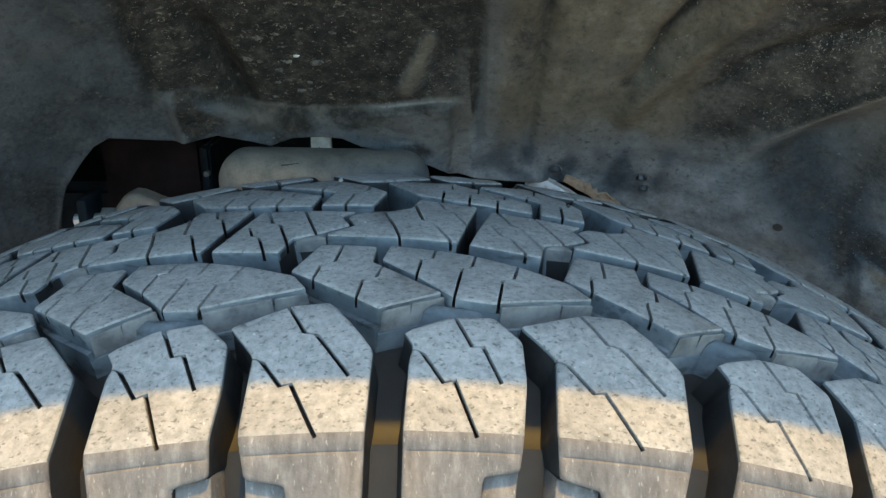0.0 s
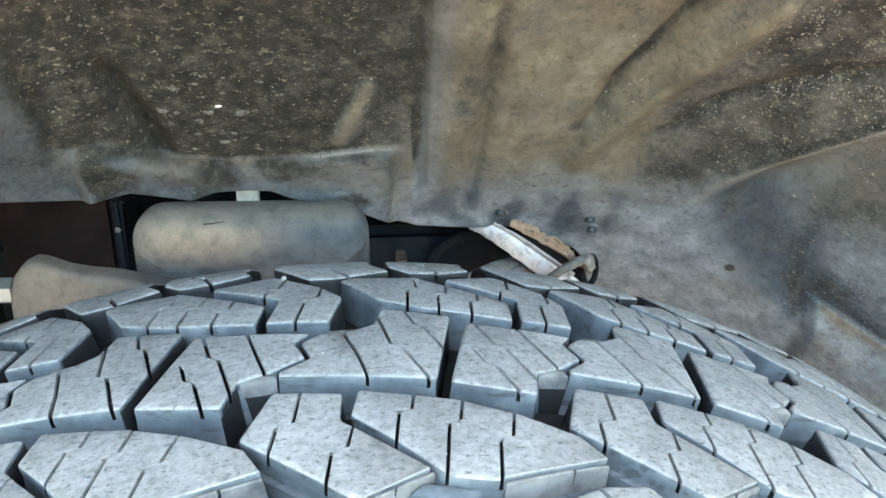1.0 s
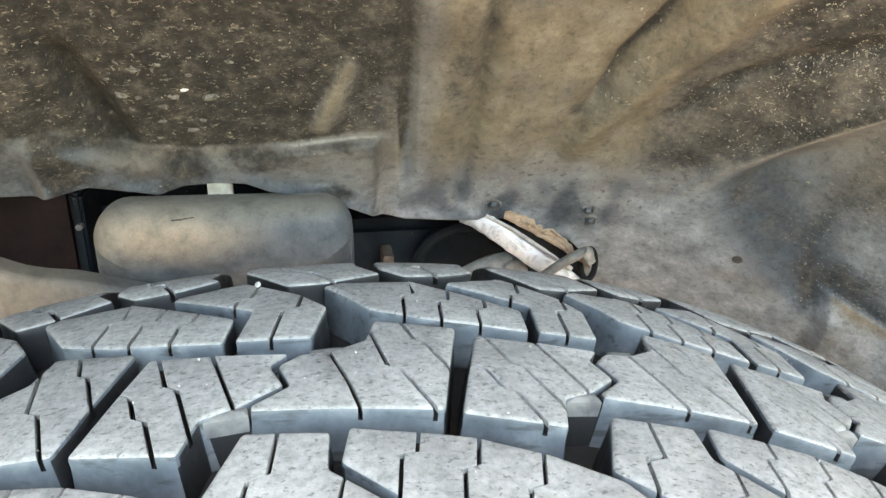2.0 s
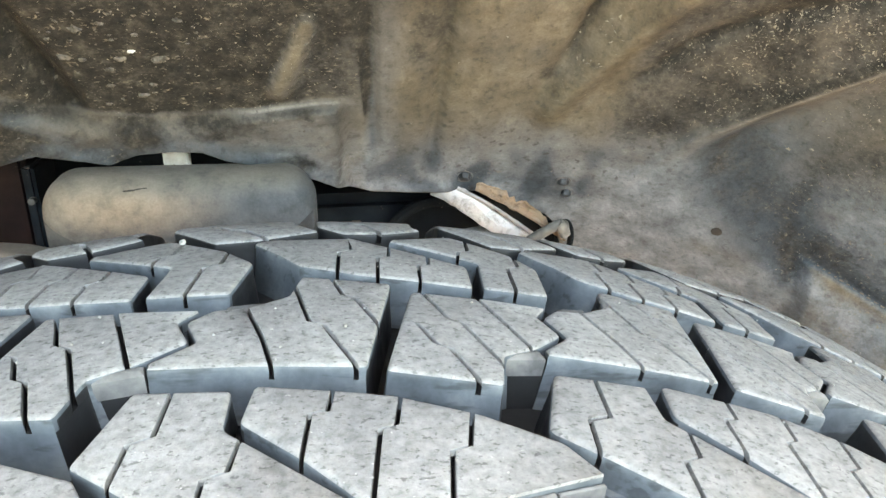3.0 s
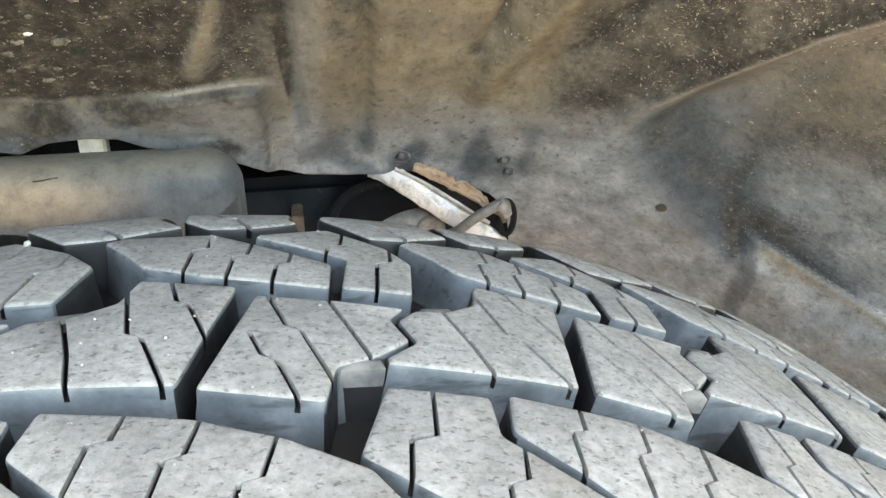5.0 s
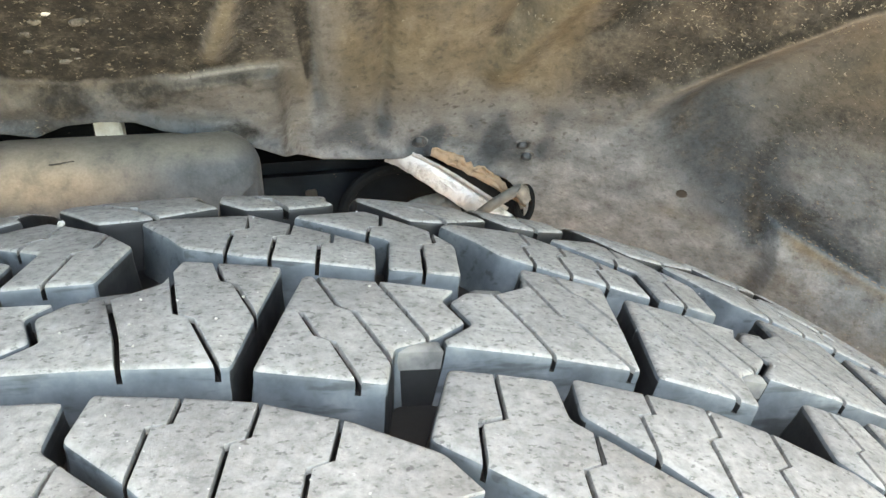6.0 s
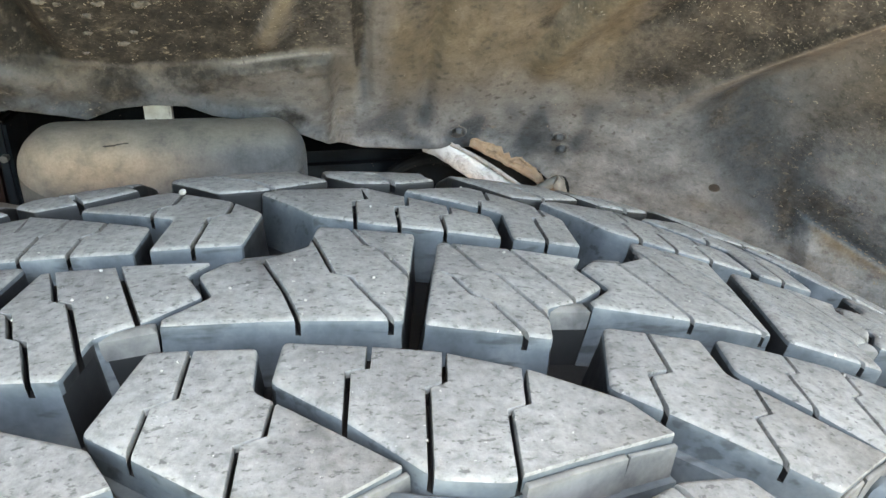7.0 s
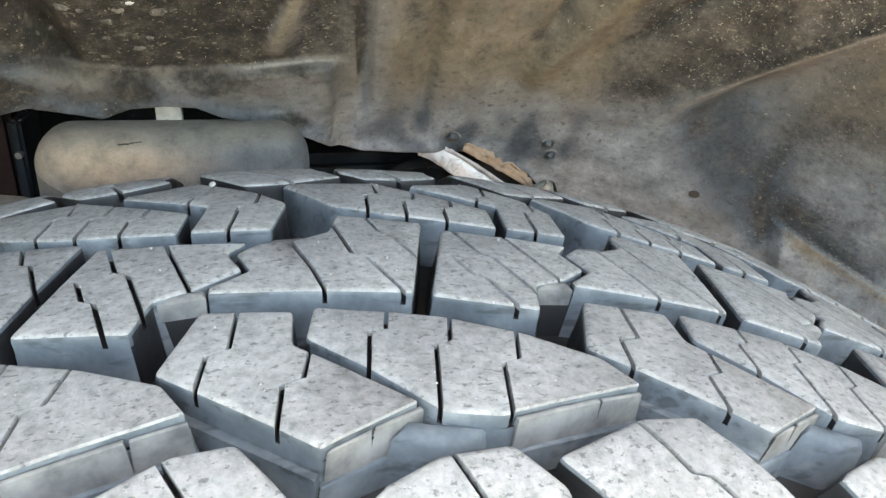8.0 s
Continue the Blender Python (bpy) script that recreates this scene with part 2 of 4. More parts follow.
CHIP = rough_dark("pale_mud_flake", (0.095, 0.081, 0.061), (0.29, 0.258, 0.205), 0.85, 300)
PAINT = rough_dark("grey_car_paint", (0.12, 0.13, 0.14), (0.14, 0.15, 0.16), 0.3, 5)
ASPHALT = rough_dark("pale_concrete", (0.24, 0.22, 0.19), (0.36, 0.33, 0.29), 0.9, 8)


# ---- building helpers ----
def mesh_of(name, bm, mats, smooth=None):
    me = bpy.data.meshes.new(name)
    bmesh.ops.recalc_face_normals(bm, faces=bm.faces)
    bm.to_mesh(me)
    bm.free()
    for m in mats if isinstance(mats, (list, tuple)) else [mats]:
        me.materials.append(m)
    if smooth is not None:
        me.shade_smooth()
        me.set_sharp_from_angle(angle=radians(smooth))
    return me


def part(name, bm, mats, parent=None, label="", smooth=35):
    ob = new(name, mesh_of(name, bm, mats, smooth))
    ob.parent = parent
    return tagged(ob, label)


def thing(name, place, label, category, group="", kind=""):
    e = new(name)
    e.empty_display_size = 0.02
    e.location = place
    tagged(e, label, category, group, kind)
    return e


def smoothstep(a, b, x):
    t = min(1.0, max(0.0, (x - a) / (b - a)))
    return t * t * (3 - 2 * t)


def along(points, x):
    """Straight interpolation in a list of (x, value)."""
    if x <= points[0][0]:
        return points[0][1]
    for (a, p), (b, q) in zip(points, points[1:]):
        if x <= b:
            return p + (q - p) * (x - a) / (b - a)
    return points[-1][1]


# ---- ground and closing walls ----
def build_ground():
    bm = bmesh.new()
    bmesh.ops.create_grid(bm, x_segments=40, y_segments=40, size=400)
    g = part("ground", bm, ASPHALT, None, "", None)
    tagged(g, "pale dusty concrete ground below the vehicle", "ground", "", "structure")


build_ground()

# ---- tyre ----
R0, CROWN, MIDV, AXIS_X, TOE = 0.395, 0.725, -0.0021, -0.006, 0.032
# the pitches of the tread differ in length, and each rib has its own sequence: nominal and true place along the tread, in millimetres
ENDS = ([(-190, -186), (-165, -160.5), (-150, -145.5)], [(170, 171.5), (225, 224.5), (300, 297.6), (330, 327.6)])
RIBS = {
    "shoulder": [(-75, -67), (-37.5, -29.6), (-30.6, -22.8), (0.6, 6.6), (5, 11.6), (37.5, 43.6), (44.4, 52), (75.6, 85.6), (82.6, 96.2), (112.5, 128), (150, 163)],
    "near": [(-75, -69.5), (-60, -55.3), (-38, -36.2), (-18, -14), (0, 5.6), (50, 56), (60, 67.5), (66, 75.5), (75, 85.5), (103, 112.7), (115, 123.5), (134, 142)],
    "centre": [(-75, -71.5), (-56, -53), (-40, -37.3), (-22, -19.2), (-11.1, -5.3), (0, 6.3), (30, 36.5), (50, 56.8), (63.9, 72.2), (77, 84.6), (94, 101.5), (108, 114.2), (139, 143.5)],
    "far": [(-75, -72.5), (-51.6, -50), (-42.2, -40.2), (-32.4, -30.4), (-19.1, -16.3), (-7, -3.2), (-2, 2.6), (2, 7.8), (42.6, 48.4), (69, 74.6), (73.8, 78), (80.5, 86), (98.4, 101.3), (107.8, 109.7), (117.6, 118.2), (129, 128), (143, 140.5), (150, 149)],
}
PITCH = 75.0
DEPTH, SIPE = 0.0128, 0.0032
EDGE = 0.0945
SIDE = radians(66)


ROLL = {-1.0: 0.058, 1.0: 0.069}


def lean_at(d, side):
    """Slope of the tread across its width: a flat crown and rolled-off shoulders, the inner one flatter."""
    return 2 * CROWN * d + 0.36 * min(1.0, max(0.0, (d - ROLL[side]) / 0.016))


DROPS = {-1.0: [0.0], 1.0: [0.0]}
for hand in DROPS:
    for step in range(2000):
        DROPS[hand].append(DROPS[hand][-1] + lean_at((step + 0.5) * 0.00005, hand) * 0.00005)


def surface(u, w, h):
    """A point of the tyre: u along the tread, w across it (over the shoulder too), h below the surface."""
    s = -1.0 if w < MIDV else 1.0
    d = abs(w - MIDV)
    flat = math.atan(lean_at(min(d, EDGE), s))
    off, drop = min(d, EDGE), DROPS[s][round(min(d, EDGE) / 0.00005)]
    if d > EDGE:
        over, bend = d - EDGE, 0.003
        part_way = min(over, bend)
        mid = flat + (SIDE - flat) * 0.5 * part_way / bend
        off += math.cos(mid) * part_way + math.cos(SIDE) * (over - part_way)
        drop += math.sin(mid) * part_way + math.sin(SIDE) * (over - part_way)
        h += 0.00045 * max(0.0, 1.0 - abs(h) / 0.0008) * math.exp(-((over - 0.0052) / 0.0003) ** 2)
    # below the surface the turn over the shoulder is spread out, so that walls do not fold
    lean = flat + (SIDE - flat) * smoothstep(EDGE - 0.008, EDGE + 0.012, d)
    r = R0 - drop - h * math.cos(lean)
    v = MIDV + s * (off - h * math.sin(lean))
    a = u / R0
    return Vector((r * math.sin(a), v, R0 + r * math.cos(a)))


def area(poly):
    return 0.5 * sum(a[0] * b[1] - b[0] * a[1] for a, b in zip(poly, poly[1:] + poly[:1]))


def inset(poly, d):
    """The polygon (counter-clockwise) drawn in by d, with mitred corners."""
    out = []
    n = len(poly)
    for i in range(n):
        p, q, r = (Vector(poly[j % n]) for j in (i - 1, i, i + 1))
        e, f = (q - p).normalized(), (r - q).normalized()
        a, b = Vector((-e.y, e.x)), Vector((-f.y, f.x))
        m = a + b
        k = max(0.35, 1 + a.dot(b))
        out.append(tuple(q + m * (d / k)))
    return out


def near_edge(p, poly):
    """How far a point lies from a polygon's outline."""
    best = 1e9
    for a, b in zip(poly, poly[1:] + poly[:1]):
        a, b = Vector(a), Vector(b)
        d = b - a
        t = min(1.0, max(0.0, (p - a).dot(d) / d.length_squared))
        best = min(best, (p - a - d * t).length)
    return best


def cut_edges(piece, poly):
    """For each edge of a piece: how wide the cut along it is, 0 where it is the block's own outline."""
    out = []
    for i in range(len(piece)):
        a, b = Vector(piece[i]), Vector(piece[(i + 1) % len(piece)])
        out.append(0.0 if near_edge((a + b) / 2, poly) <= 0.02 else 0.3 if (b - a).length < 4.6 else 1.0)
    return out


def draw_in(piece, depths):
    """The piece with each edge drawn in by its own depth."""
    n = len(piece)
    pts = [Vector(p) for p in piece]
    sides = []
    for i in range(n):
        e = (pts[(i + 1) % n] - pts[i]).normalized()
        sides.append(Vector((-e.y, e.x)))
    out = []
    for i in range(n):
        a, b, da, db = sides[i - 1], sides[i], depths[i - 1], depths[i]
        det = a.x * b.y - a.y * b.x
        if abs(det) < 0.25:
            move = (a * da + b * db) * 0.5 if a.dot(b) > 0 else Vector((0, 0))
        else:
            move = Vector(((da * b.y - db * a.y) / det, (a.x * db - b.x * da) / det))
        if move.length > 2.5 * max(da, db, 1e-6):
            move = move.normalized() * 2.5 * max(da, db)
        out.append(pts[i] + move)
    # an edge that would turn round shrinks to a point
    for i in range(n):
        j = (i + 1) % n
        e = pts[j] - pts[i]
        if (out[j] - out[i]).dot(e) <= 0:
            mid = (out[i] + out[j]) * 0.5
            out[i], out[j] = mid - e.normalized() * 0.01, mid + e.normalized() * 0.01
    return [tuple(p) for p in out]


def tidy(piece, least=0.8):
    """The piece without its shortest edges, so that it can be drawn in cleanly."""
    pts = [Vector(p) for p in piece]
    while len(pts) > 4:
        n = len(pts)
        i = min(range(n), key=lambda k: (pts[(k + 1) % n] - pts[k]).length)
        if (pts[(i + 1) % n] - pts[i]).length >= least:
            break

        def bend(k):
            a, b = pts[k % n] - pts[k - 1], pts[(k + 1) % n] - pts[k % n]
            return abs(math.atan2(a.x * b.y - a.y * b.x, a.dot(b)))

        del pts[i if bend(i) < bend((i + 1) % n) else (i + 1) % n]
    return [tuple(p) for p in pts]


def crossing(p, q, a, b):
    d, e = q - p, b - a
    den = d.x * e.y - d.y * e.x
    if abs(den) < 1e-12:
        return None
    s = ((a.x - p.x) * e.y - (a.y - p.y) * e.x) / den
    t = ((a.x - p.x) * d.y - (a.y - p.y) * d.x) / den
    return (s, t) if 0 <= s <= 1 and 0 <= t < 1 else None


def slot(poly, cut):
    """The polygon with a blind cut, drawn in from its edge; the later inset opens it."""
    pts = [Vector(p) for p in cut]
    pts[0] = pts[0] + (pts[0] - pts[1]).normalized() * 14
    ring = [Vector(p) for p in poly]
    hits = []
    for j in range(len(ring)):
        c = crossing(pts[0], pts[1], ring[j], ring[(j + 1) % len(ring)])
        if c:
            hits.append((c[0], j, pts[0].lerp(pts[1], c[0])))
    if not hits:
        return [poly]
    _, j, p = max(hits)
    way = [p] + pts[1:]
    one, two = [], []
    for i, q in enumerate(way):
        e = (way[min(i + 1, len(way) - 1)] - way[max(i - 1, 0)]).normalized() * 0.06
        one.append(q + Vector((-e.y, e.x)))
        two.append(q + Vector((e.y, -e.x)))
    if (ring[j] - one[0]).length > (ring[j] - two[0]).length:
        one, two = two, one
    return [[tuple(q) for q in ring[: j + 1] + one + two[::-1] + ring[j + 1:]]]


def split(poly, cut):
    """Two polygons, from one that a zigzag cut crosses from edge to edge."""
    pts = [Vector(p) for p in cut]
    pts[0] = pts[0] + (pts[0] - pts[1]).normalized() * 14
    pts[-1] = pts[-1] + (pts[-1] - pts[-2]).normalized() * 14
    ring = [Vector(p) for p in poly]
    hits = []
    for i in range(len(pts) - 1):
        for j in range(len(ring)):
            c = crossing(pts[i], pts[i + 1], ring[j], ring[(j + 1) % len(ring)])
            if c:
                hits.append((i + c[0], j + c[1]))
    hits.sort()
    mid = (len(pts) - 1) / 2
    before, after = [h for h in hits if h[0] < mid], [h for h in hits if h[0] >= mid]
    if not before or not after:
        return [poly]
    (s0, t0), (s1, t1) = before[-1], after[0]

    def at(path, s):
        i = int(s)
        return path[i].lerp(path[(i + 1) % len(path)], s - i)

    line = [at(pts, s0)] + [pts[i] for i in range(int(s0) + 1, int(s1) + 1)] + [at(pts, s1)]

    def arc(a, b):
        out, i = [], int(a) + 1
        end = b if b > a else b + len(ring)
        while i <= end:
            out.append(ring[i % len(ring)])
            i += 1
        return out

    one = line + arc(t1, t0)
    two = line[::-1] + arc(t0, t1)
    clean = []
    for q in (one, two):
        r = [p for i, p in enumerate(q) if (p - q[i - 1]).length > 0.05]
        r = [tuple(p) for p in r]
        clean.append(r if area(r) > 0 else r[::-1])
    return clean


def prism(bm, poly, top, bottom, flare=0.0, bevel=0.0):
    """A prism in flat tread coordinates (mm): faces on top get material 0, sides 1."""
    rings = []
    if bevel:
        rings.append((inset(poly, bevel), top))
    rings += [(poly, top + bevel * 0.8), (inset(poly, -flare) if flare else poly, bottom)]
    vs = [[bm.verts.new((x, y, -z)) for x, y in ring] for ring, z in rings]
    f = bm.faces.new(vs[0])
    f.material_index = 0
    n = len(poly)
    for k, (a, b) in enumerate(zip(vs, vs[1:])):
        for i in range(n):
            q = bm.faces.new((a[i], b[i], b[(i + 1) % n], a[(i + 1) % n]))
            q.material_index = 5 if bevel and k == 0 else 1


def loft(bm, rings):
    """A closed-top prism through outlines of equal count: rounded rings on top, walls below."""
    vs = [[bm.verts.new((x, y, -z)) for x, y in ring] for ring, z in rings]
    bm.faces.new(vs[0]).material_index = 0
    n = len(vs[0])
    for k, (a, b) in enumerate(zip(vs, vs[1:])):
        for i in range(n):
            q = bm.faces.new((a[i], b[i], b[(i + 1) % n], a[(i + 1) % n]))
            q.material_index = 0 if k < 2 else 5 if k < len(vs) - 2 else 1


def turned(poly, shift=-4.0):
    """The same shape on the other half of the tread, turned by half a turn."""
    return [(56.8 - u + shift, -4.2 - v) for u, v in poly]


def worn_corners(poly, r=1.1):
    """The outline with its sharp corners worn round."""
    out = []
    n = len(poly)
    for i in range(n):
        p, q, s = (Vector(poly[j % n]) for j in (i - 1, i, i + 1))
        if min((p - q).length, (s - q).length) < 3.2 * r:
            out.append(tuple(q))
            continue
        a, b = q + (p - q).normalized() * r, q + (s - q).normalized() * r
        out += [tuple(a), tuple(a * 0.25 + q * 0.5 + b * 0.25), tuple(b)]
    return out


def block_mesh(name, poly, cuts, blind=(), steps=()):
    poly = worn_corners(poly if area(poly) > 0 else poly[::-1])
    pieces = [poly]
    for cut in cuts:
        best = []
        mid = Vector(cut[len(cut) // 2 - 1]).lerp(Vector(cut[len(cut) // 2]), 0.5)
        for p in pieces:
            best += split(p, cut) if inside(p, mid) else [p]
        pieces = best
    for cut in blind:
        mid = Vector(cut[1]).lerp(Vector(cut[2]), 0.5)
        pieces = [q for p in pieces for q in (slot(p, cut) if inside(p, mid) else [p])]
    bm = bmesh.new()
    half = sum(p[1] for p in poly) / len(poly)
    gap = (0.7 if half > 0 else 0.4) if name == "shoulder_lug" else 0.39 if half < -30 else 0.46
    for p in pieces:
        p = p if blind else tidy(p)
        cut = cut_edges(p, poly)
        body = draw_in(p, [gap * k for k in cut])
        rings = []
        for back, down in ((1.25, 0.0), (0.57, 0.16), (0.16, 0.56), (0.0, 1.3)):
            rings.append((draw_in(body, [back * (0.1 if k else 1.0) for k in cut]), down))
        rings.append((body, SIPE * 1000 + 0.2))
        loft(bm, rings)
    # cut walls go near-black: the shade inside the cuts is painted in
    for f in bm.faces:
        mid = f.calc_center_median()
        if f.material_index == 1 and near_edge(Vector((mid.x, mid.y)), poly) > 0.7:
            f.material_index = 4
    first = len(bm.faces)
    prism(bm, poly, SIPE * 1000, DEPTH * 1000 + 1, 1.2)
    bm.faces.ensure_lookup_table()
    # the floor of the cuts is darkened the same way
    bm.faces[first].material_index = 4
    for f in bm.faces:
        mid = f.calc_center_median()
        if f.material_index == 5 and near_edge(Vector((mid.x, mid.y)), poly) > 1.2:
            f.material_index = 0
    centre = Vector((sum(p[0] for p in poly), sum(p[1] for p in poly))) / len(poly)
    if centre.y > 5 and name == "shoulder_lug":
        for f in bm.faces:
            f.material_index = 1 if f.material_index == 5 else f.material_index
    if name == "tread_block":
        # outward walls are scuffed and dusty; others stay near-black to stand for groove shade
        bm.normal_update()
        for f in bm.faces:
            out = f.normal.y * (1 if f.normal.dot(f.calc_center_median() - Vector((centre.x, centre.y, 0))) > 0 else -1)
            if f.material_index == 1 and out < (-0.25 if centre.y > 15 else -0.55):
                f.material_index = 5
    for q, depth in steps:
        first = len(bm.faces)
        prism(bm, q if area(q) > 0 else q[::-1], depth, DEPTH * 1000 + 1, 0.8, 0.28)
        bm.faces.ensure_lookup_table()
        for f in bm.faces[first:]:
            f.material_index = 3 if depth < 3 else 5
    lo, hi = min(p[1] for p in poly), max(p[1] for p in poly)
    left, right = min(p[0] for p in poly), max(p[0] for p in poly)
    rim = EDGE * 1000
    for w in [MIDV * 1000 + sign * k for sign in (-1, 1) for k in (60, 66, 72, 80, 88, rim, rim + 1, rim + 2, rim + 4.7, rim + 5.2, rim + 5.7)]:
        if lo < w < hi:
            bmesh.ops.bisect_plane(bm, geom=bm.verts[:] + bm.edges[:] + bm.faces[:], plane_co=(0, w, 0), plane_no=(0, 1, 0), dist=1e-5)
    for k in (1, 2):
        u = left + (right - left) * k / 3
        bmesh.ops.bisect_plane(bm, geom=bm.verts[:] + bm.edges[:] + bm.faces[:], plane_co=(u, 0, 0), plane_no=(1, 0, 0), dist=1e-5)
    bmesh.ops.triangulate(bm, faces=[f for f in bm.faces if len(f.verts) > 4])
    for f in bm.faces:
        if f.material_index in (0, 5) + ((3,) if name == "shoulder_lug" else ()) and abs(f.calc_center_median().y - MIDV * 1000) > rim + 0.8:
            f.material_index = 2
    for v in bm.verts:
        v.co = surface(v.co.x / 1000, v.co.y / 1000, -v.co.z / 1000) - Vector((0, 0, R0))
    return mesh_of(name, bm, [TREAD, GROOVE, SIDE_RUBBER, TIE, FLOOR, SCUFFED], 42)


def inside(poly, p):
    c = False
    for (a, b), (d, e) in zip(poly, poly[1:] + poly[:1]):
        if (b > p[1]) != (e > p[1]) and p[0] < (d - a) * (p[1] - b) / (e - b) + a:
            c = not c
    return c


# one pitch of the tread, in millimetres along and across it
CENTRE = [(-8, 7.5), (-12.5, 2.6), (-9.8, -6.5), (-16.3, -12.8), (-16.2, -15), (22.3, -20.2), (30.8, 18.3), (10, 23.8), (7.2, 12.6), (-1.7, 7.2)]
CENTRE_CUTS = [[(-1.4, 6.9), (2.4, -7.1), (4.4, -17.3)], [(8.9, 15.5), (11.6, -1.2), (14.5, -3.1), (19.3, -17.2)], [(16.7, 22.8), (19.2, 11.6), (21.6, 10), (25.6, -3)]]
COUNTER = [(34.8, 13.8), (65.4, 7.9), (61.2, 2.9), (63.9, -6.2), (57.3, -12.6), (50, -16.1), (47.4, -27.2), (25.6, -21.6)]
COUNTER_CUTS = [[(31.6, -1.6), (34, -3.1), (36.6, -12), (39.2, -13.9), (42.6, -25.5)], [(37, 14), (41, -0.8), (43.8, -2.9), (49, -21)], [(49.4, 12), (55.6, -11.8)]]
WEDGE = [(-17, -22.6), (-1, -25.2), (-1.6, -36.3), (2, -40), (18.5, -55.6), (1.4, -64), (-22.6, -41)]
WEDGE_CUTS = [[(-10.6, -24.5), (-11.6, -36.4), (-15, -37.8), (-16, -46)], [(0.8, -42), (-0.2, -47), (-3.4, -48.2), (-4.4, -58)]]
LONG = [(2.6, -24.2), (27, -29.8), (41.5, -36), (54, -44), (58.6, -52.6), (31, -60), (21.6, -58.4), (10.6, -45.4), (0.6, -35)]
WEDGE_STEPS = [([(18.0, -55.2), (10.2, -59.0), (9.9, -60.1), (18.4, -56.1)], 1.2), ([(9.6, -59.4), (2.6, -62.8), (2.3, -63.9), (9.4, -60.2)], 1.5), ([(-22.8, -40.2), (1.6, -63), (0.4, -65.2), (-24.2, -42)], 5.6), ([(1.4, -63), (18.4, -54.8), (19, -57), (1.2, -65.6)], 7.4)]
LONG_STEPS = [([(58, -52.4), (50.4, -54.5), (50.6, -55.3), (58.2, -53.2)], 1.5), ([(49.8, -54.7), (33.4, -59.1), (33.6, -60.2), (50, -55.8)], 1.2), ([(31, -59), (58.6, -51.6), (59.4, -54.2), (31.2, -61.9)], 7.4)]
LONG_CUTS = [[(16.2, -27.9), (15.2, -33.9), (12.2, -34.4), (11, -43.6)], [(28, -30.6), (26.4, -38.7), (23.6, -39.8), (21.6, -53)], [(40.2, -35), (38, -44.8), (34.8, -46), (32.8, -58)]]
LUG_A = [(7.4, -72.6), (9.4, -71), (18.4, -67), (30.4, -66), (37.7, -73.9), (38.2, -85), (37.2, -96), (36.8, -106), (28, -107.5), (27, -150), (9, -150), (8, -96.3), (8.8, -79.8), (9.8, -76.4)]
LUG_A_CUTS = []
LUG_A_BLIND = [[(10.8, -77.9), (12.2, -78.5), (17.4, -86), (20.1, -85.3), (25.5, -98.5)], [(20.4, -67.5), (24.5, -76.3), (27.3, -76.1), (31.7, -85.5)]]
LUG_B = [(37.2, -68.8), (53, -61.2), (63, -60.6), (75.6, -77.5), (74.8, -96), (73.6, -150), (56.5, -150), (55, -109), (45, -107), (43.6, -96.5), (44.4, -78)]
LUG_B_CUTS = []
LUG_B_BLIND = [[(45.8, -79.2), (47.2, -79.8), (52.6, -86.3), (55.2, -85.8), (62.6, -98.5)], [(52.3, -63.5), (57.2, -72.3), (60.3, -72.9), (69.6, -84.2)]]
LUG_A_STEPS = [([(36.7, -106.2), (36.6, -150), (27.2, -150), (28.1, -107.6)], 2.6)]
LUG_B_STEPS = [([(54.9, -109.2), (56.3, -150), (44.6, -150), (44.9, -107.2)], 2.6)]
FAR_LONG = [(51.5, 17.3), (53, 32), (40.6, 41), (24, 53.5), (2, 53.5), (-1.2, 51), (5.5, 39.5), (10, 31.5), (25, 24), (39, 20.4)]
FAR_LONG_CUTS = [[(43.4, 39), (42.6, 32.2), (39.8, 30.9), (38.9, 20.4)], [(33.9, 46), (32.8, 37.5), (29.9, 36.3), (28.8, 23.5)], [(23.8, 53), (23.4, 42.5), (20.2, 41), (19.2, 27)]]
FAR_WEDGE = [(54.2, 17.6), (71.3, 15.8), (74.6, 35), (68.4, 45.5), (57.7, 55.5), (53.4, 59.2), (35.4, 53.6), (34.6, 51.8), (56.9, 36)]
FAR_WEDGE_CUTS = [[(57.3, 55.5), (56, 46), (53.1, 44.5), (51.7, 38)], [(68.9, 44.5), (68, 35.5), (64.4, 33.5), (62.4, 17)]]
# low bars that tie neighbouring blocks together, and their depth below the tread
TIES = [("centre", [(50.2, -15.9), (58.4, -15.2), (58, -12), (50.7, -12.8)], 0.7), ("near", [(15, -55.5), (20.4, -57.2), (29, -59), (25.5, -63), (19.5, -63), (13, -59.5)], 2.6), ("near", [(-2, -26), (3, -25), (1.4, -34), (-2, -35)], 7.0)]
TIES += [("centre", [(2, 11.7), (-5.8, 11), (-5.4, 7.8), (1.9, 8.6)], 0.9), ("far", [(51, 19), (56, 18.5), (57.5, 33), (52, 31)], 7.0)]


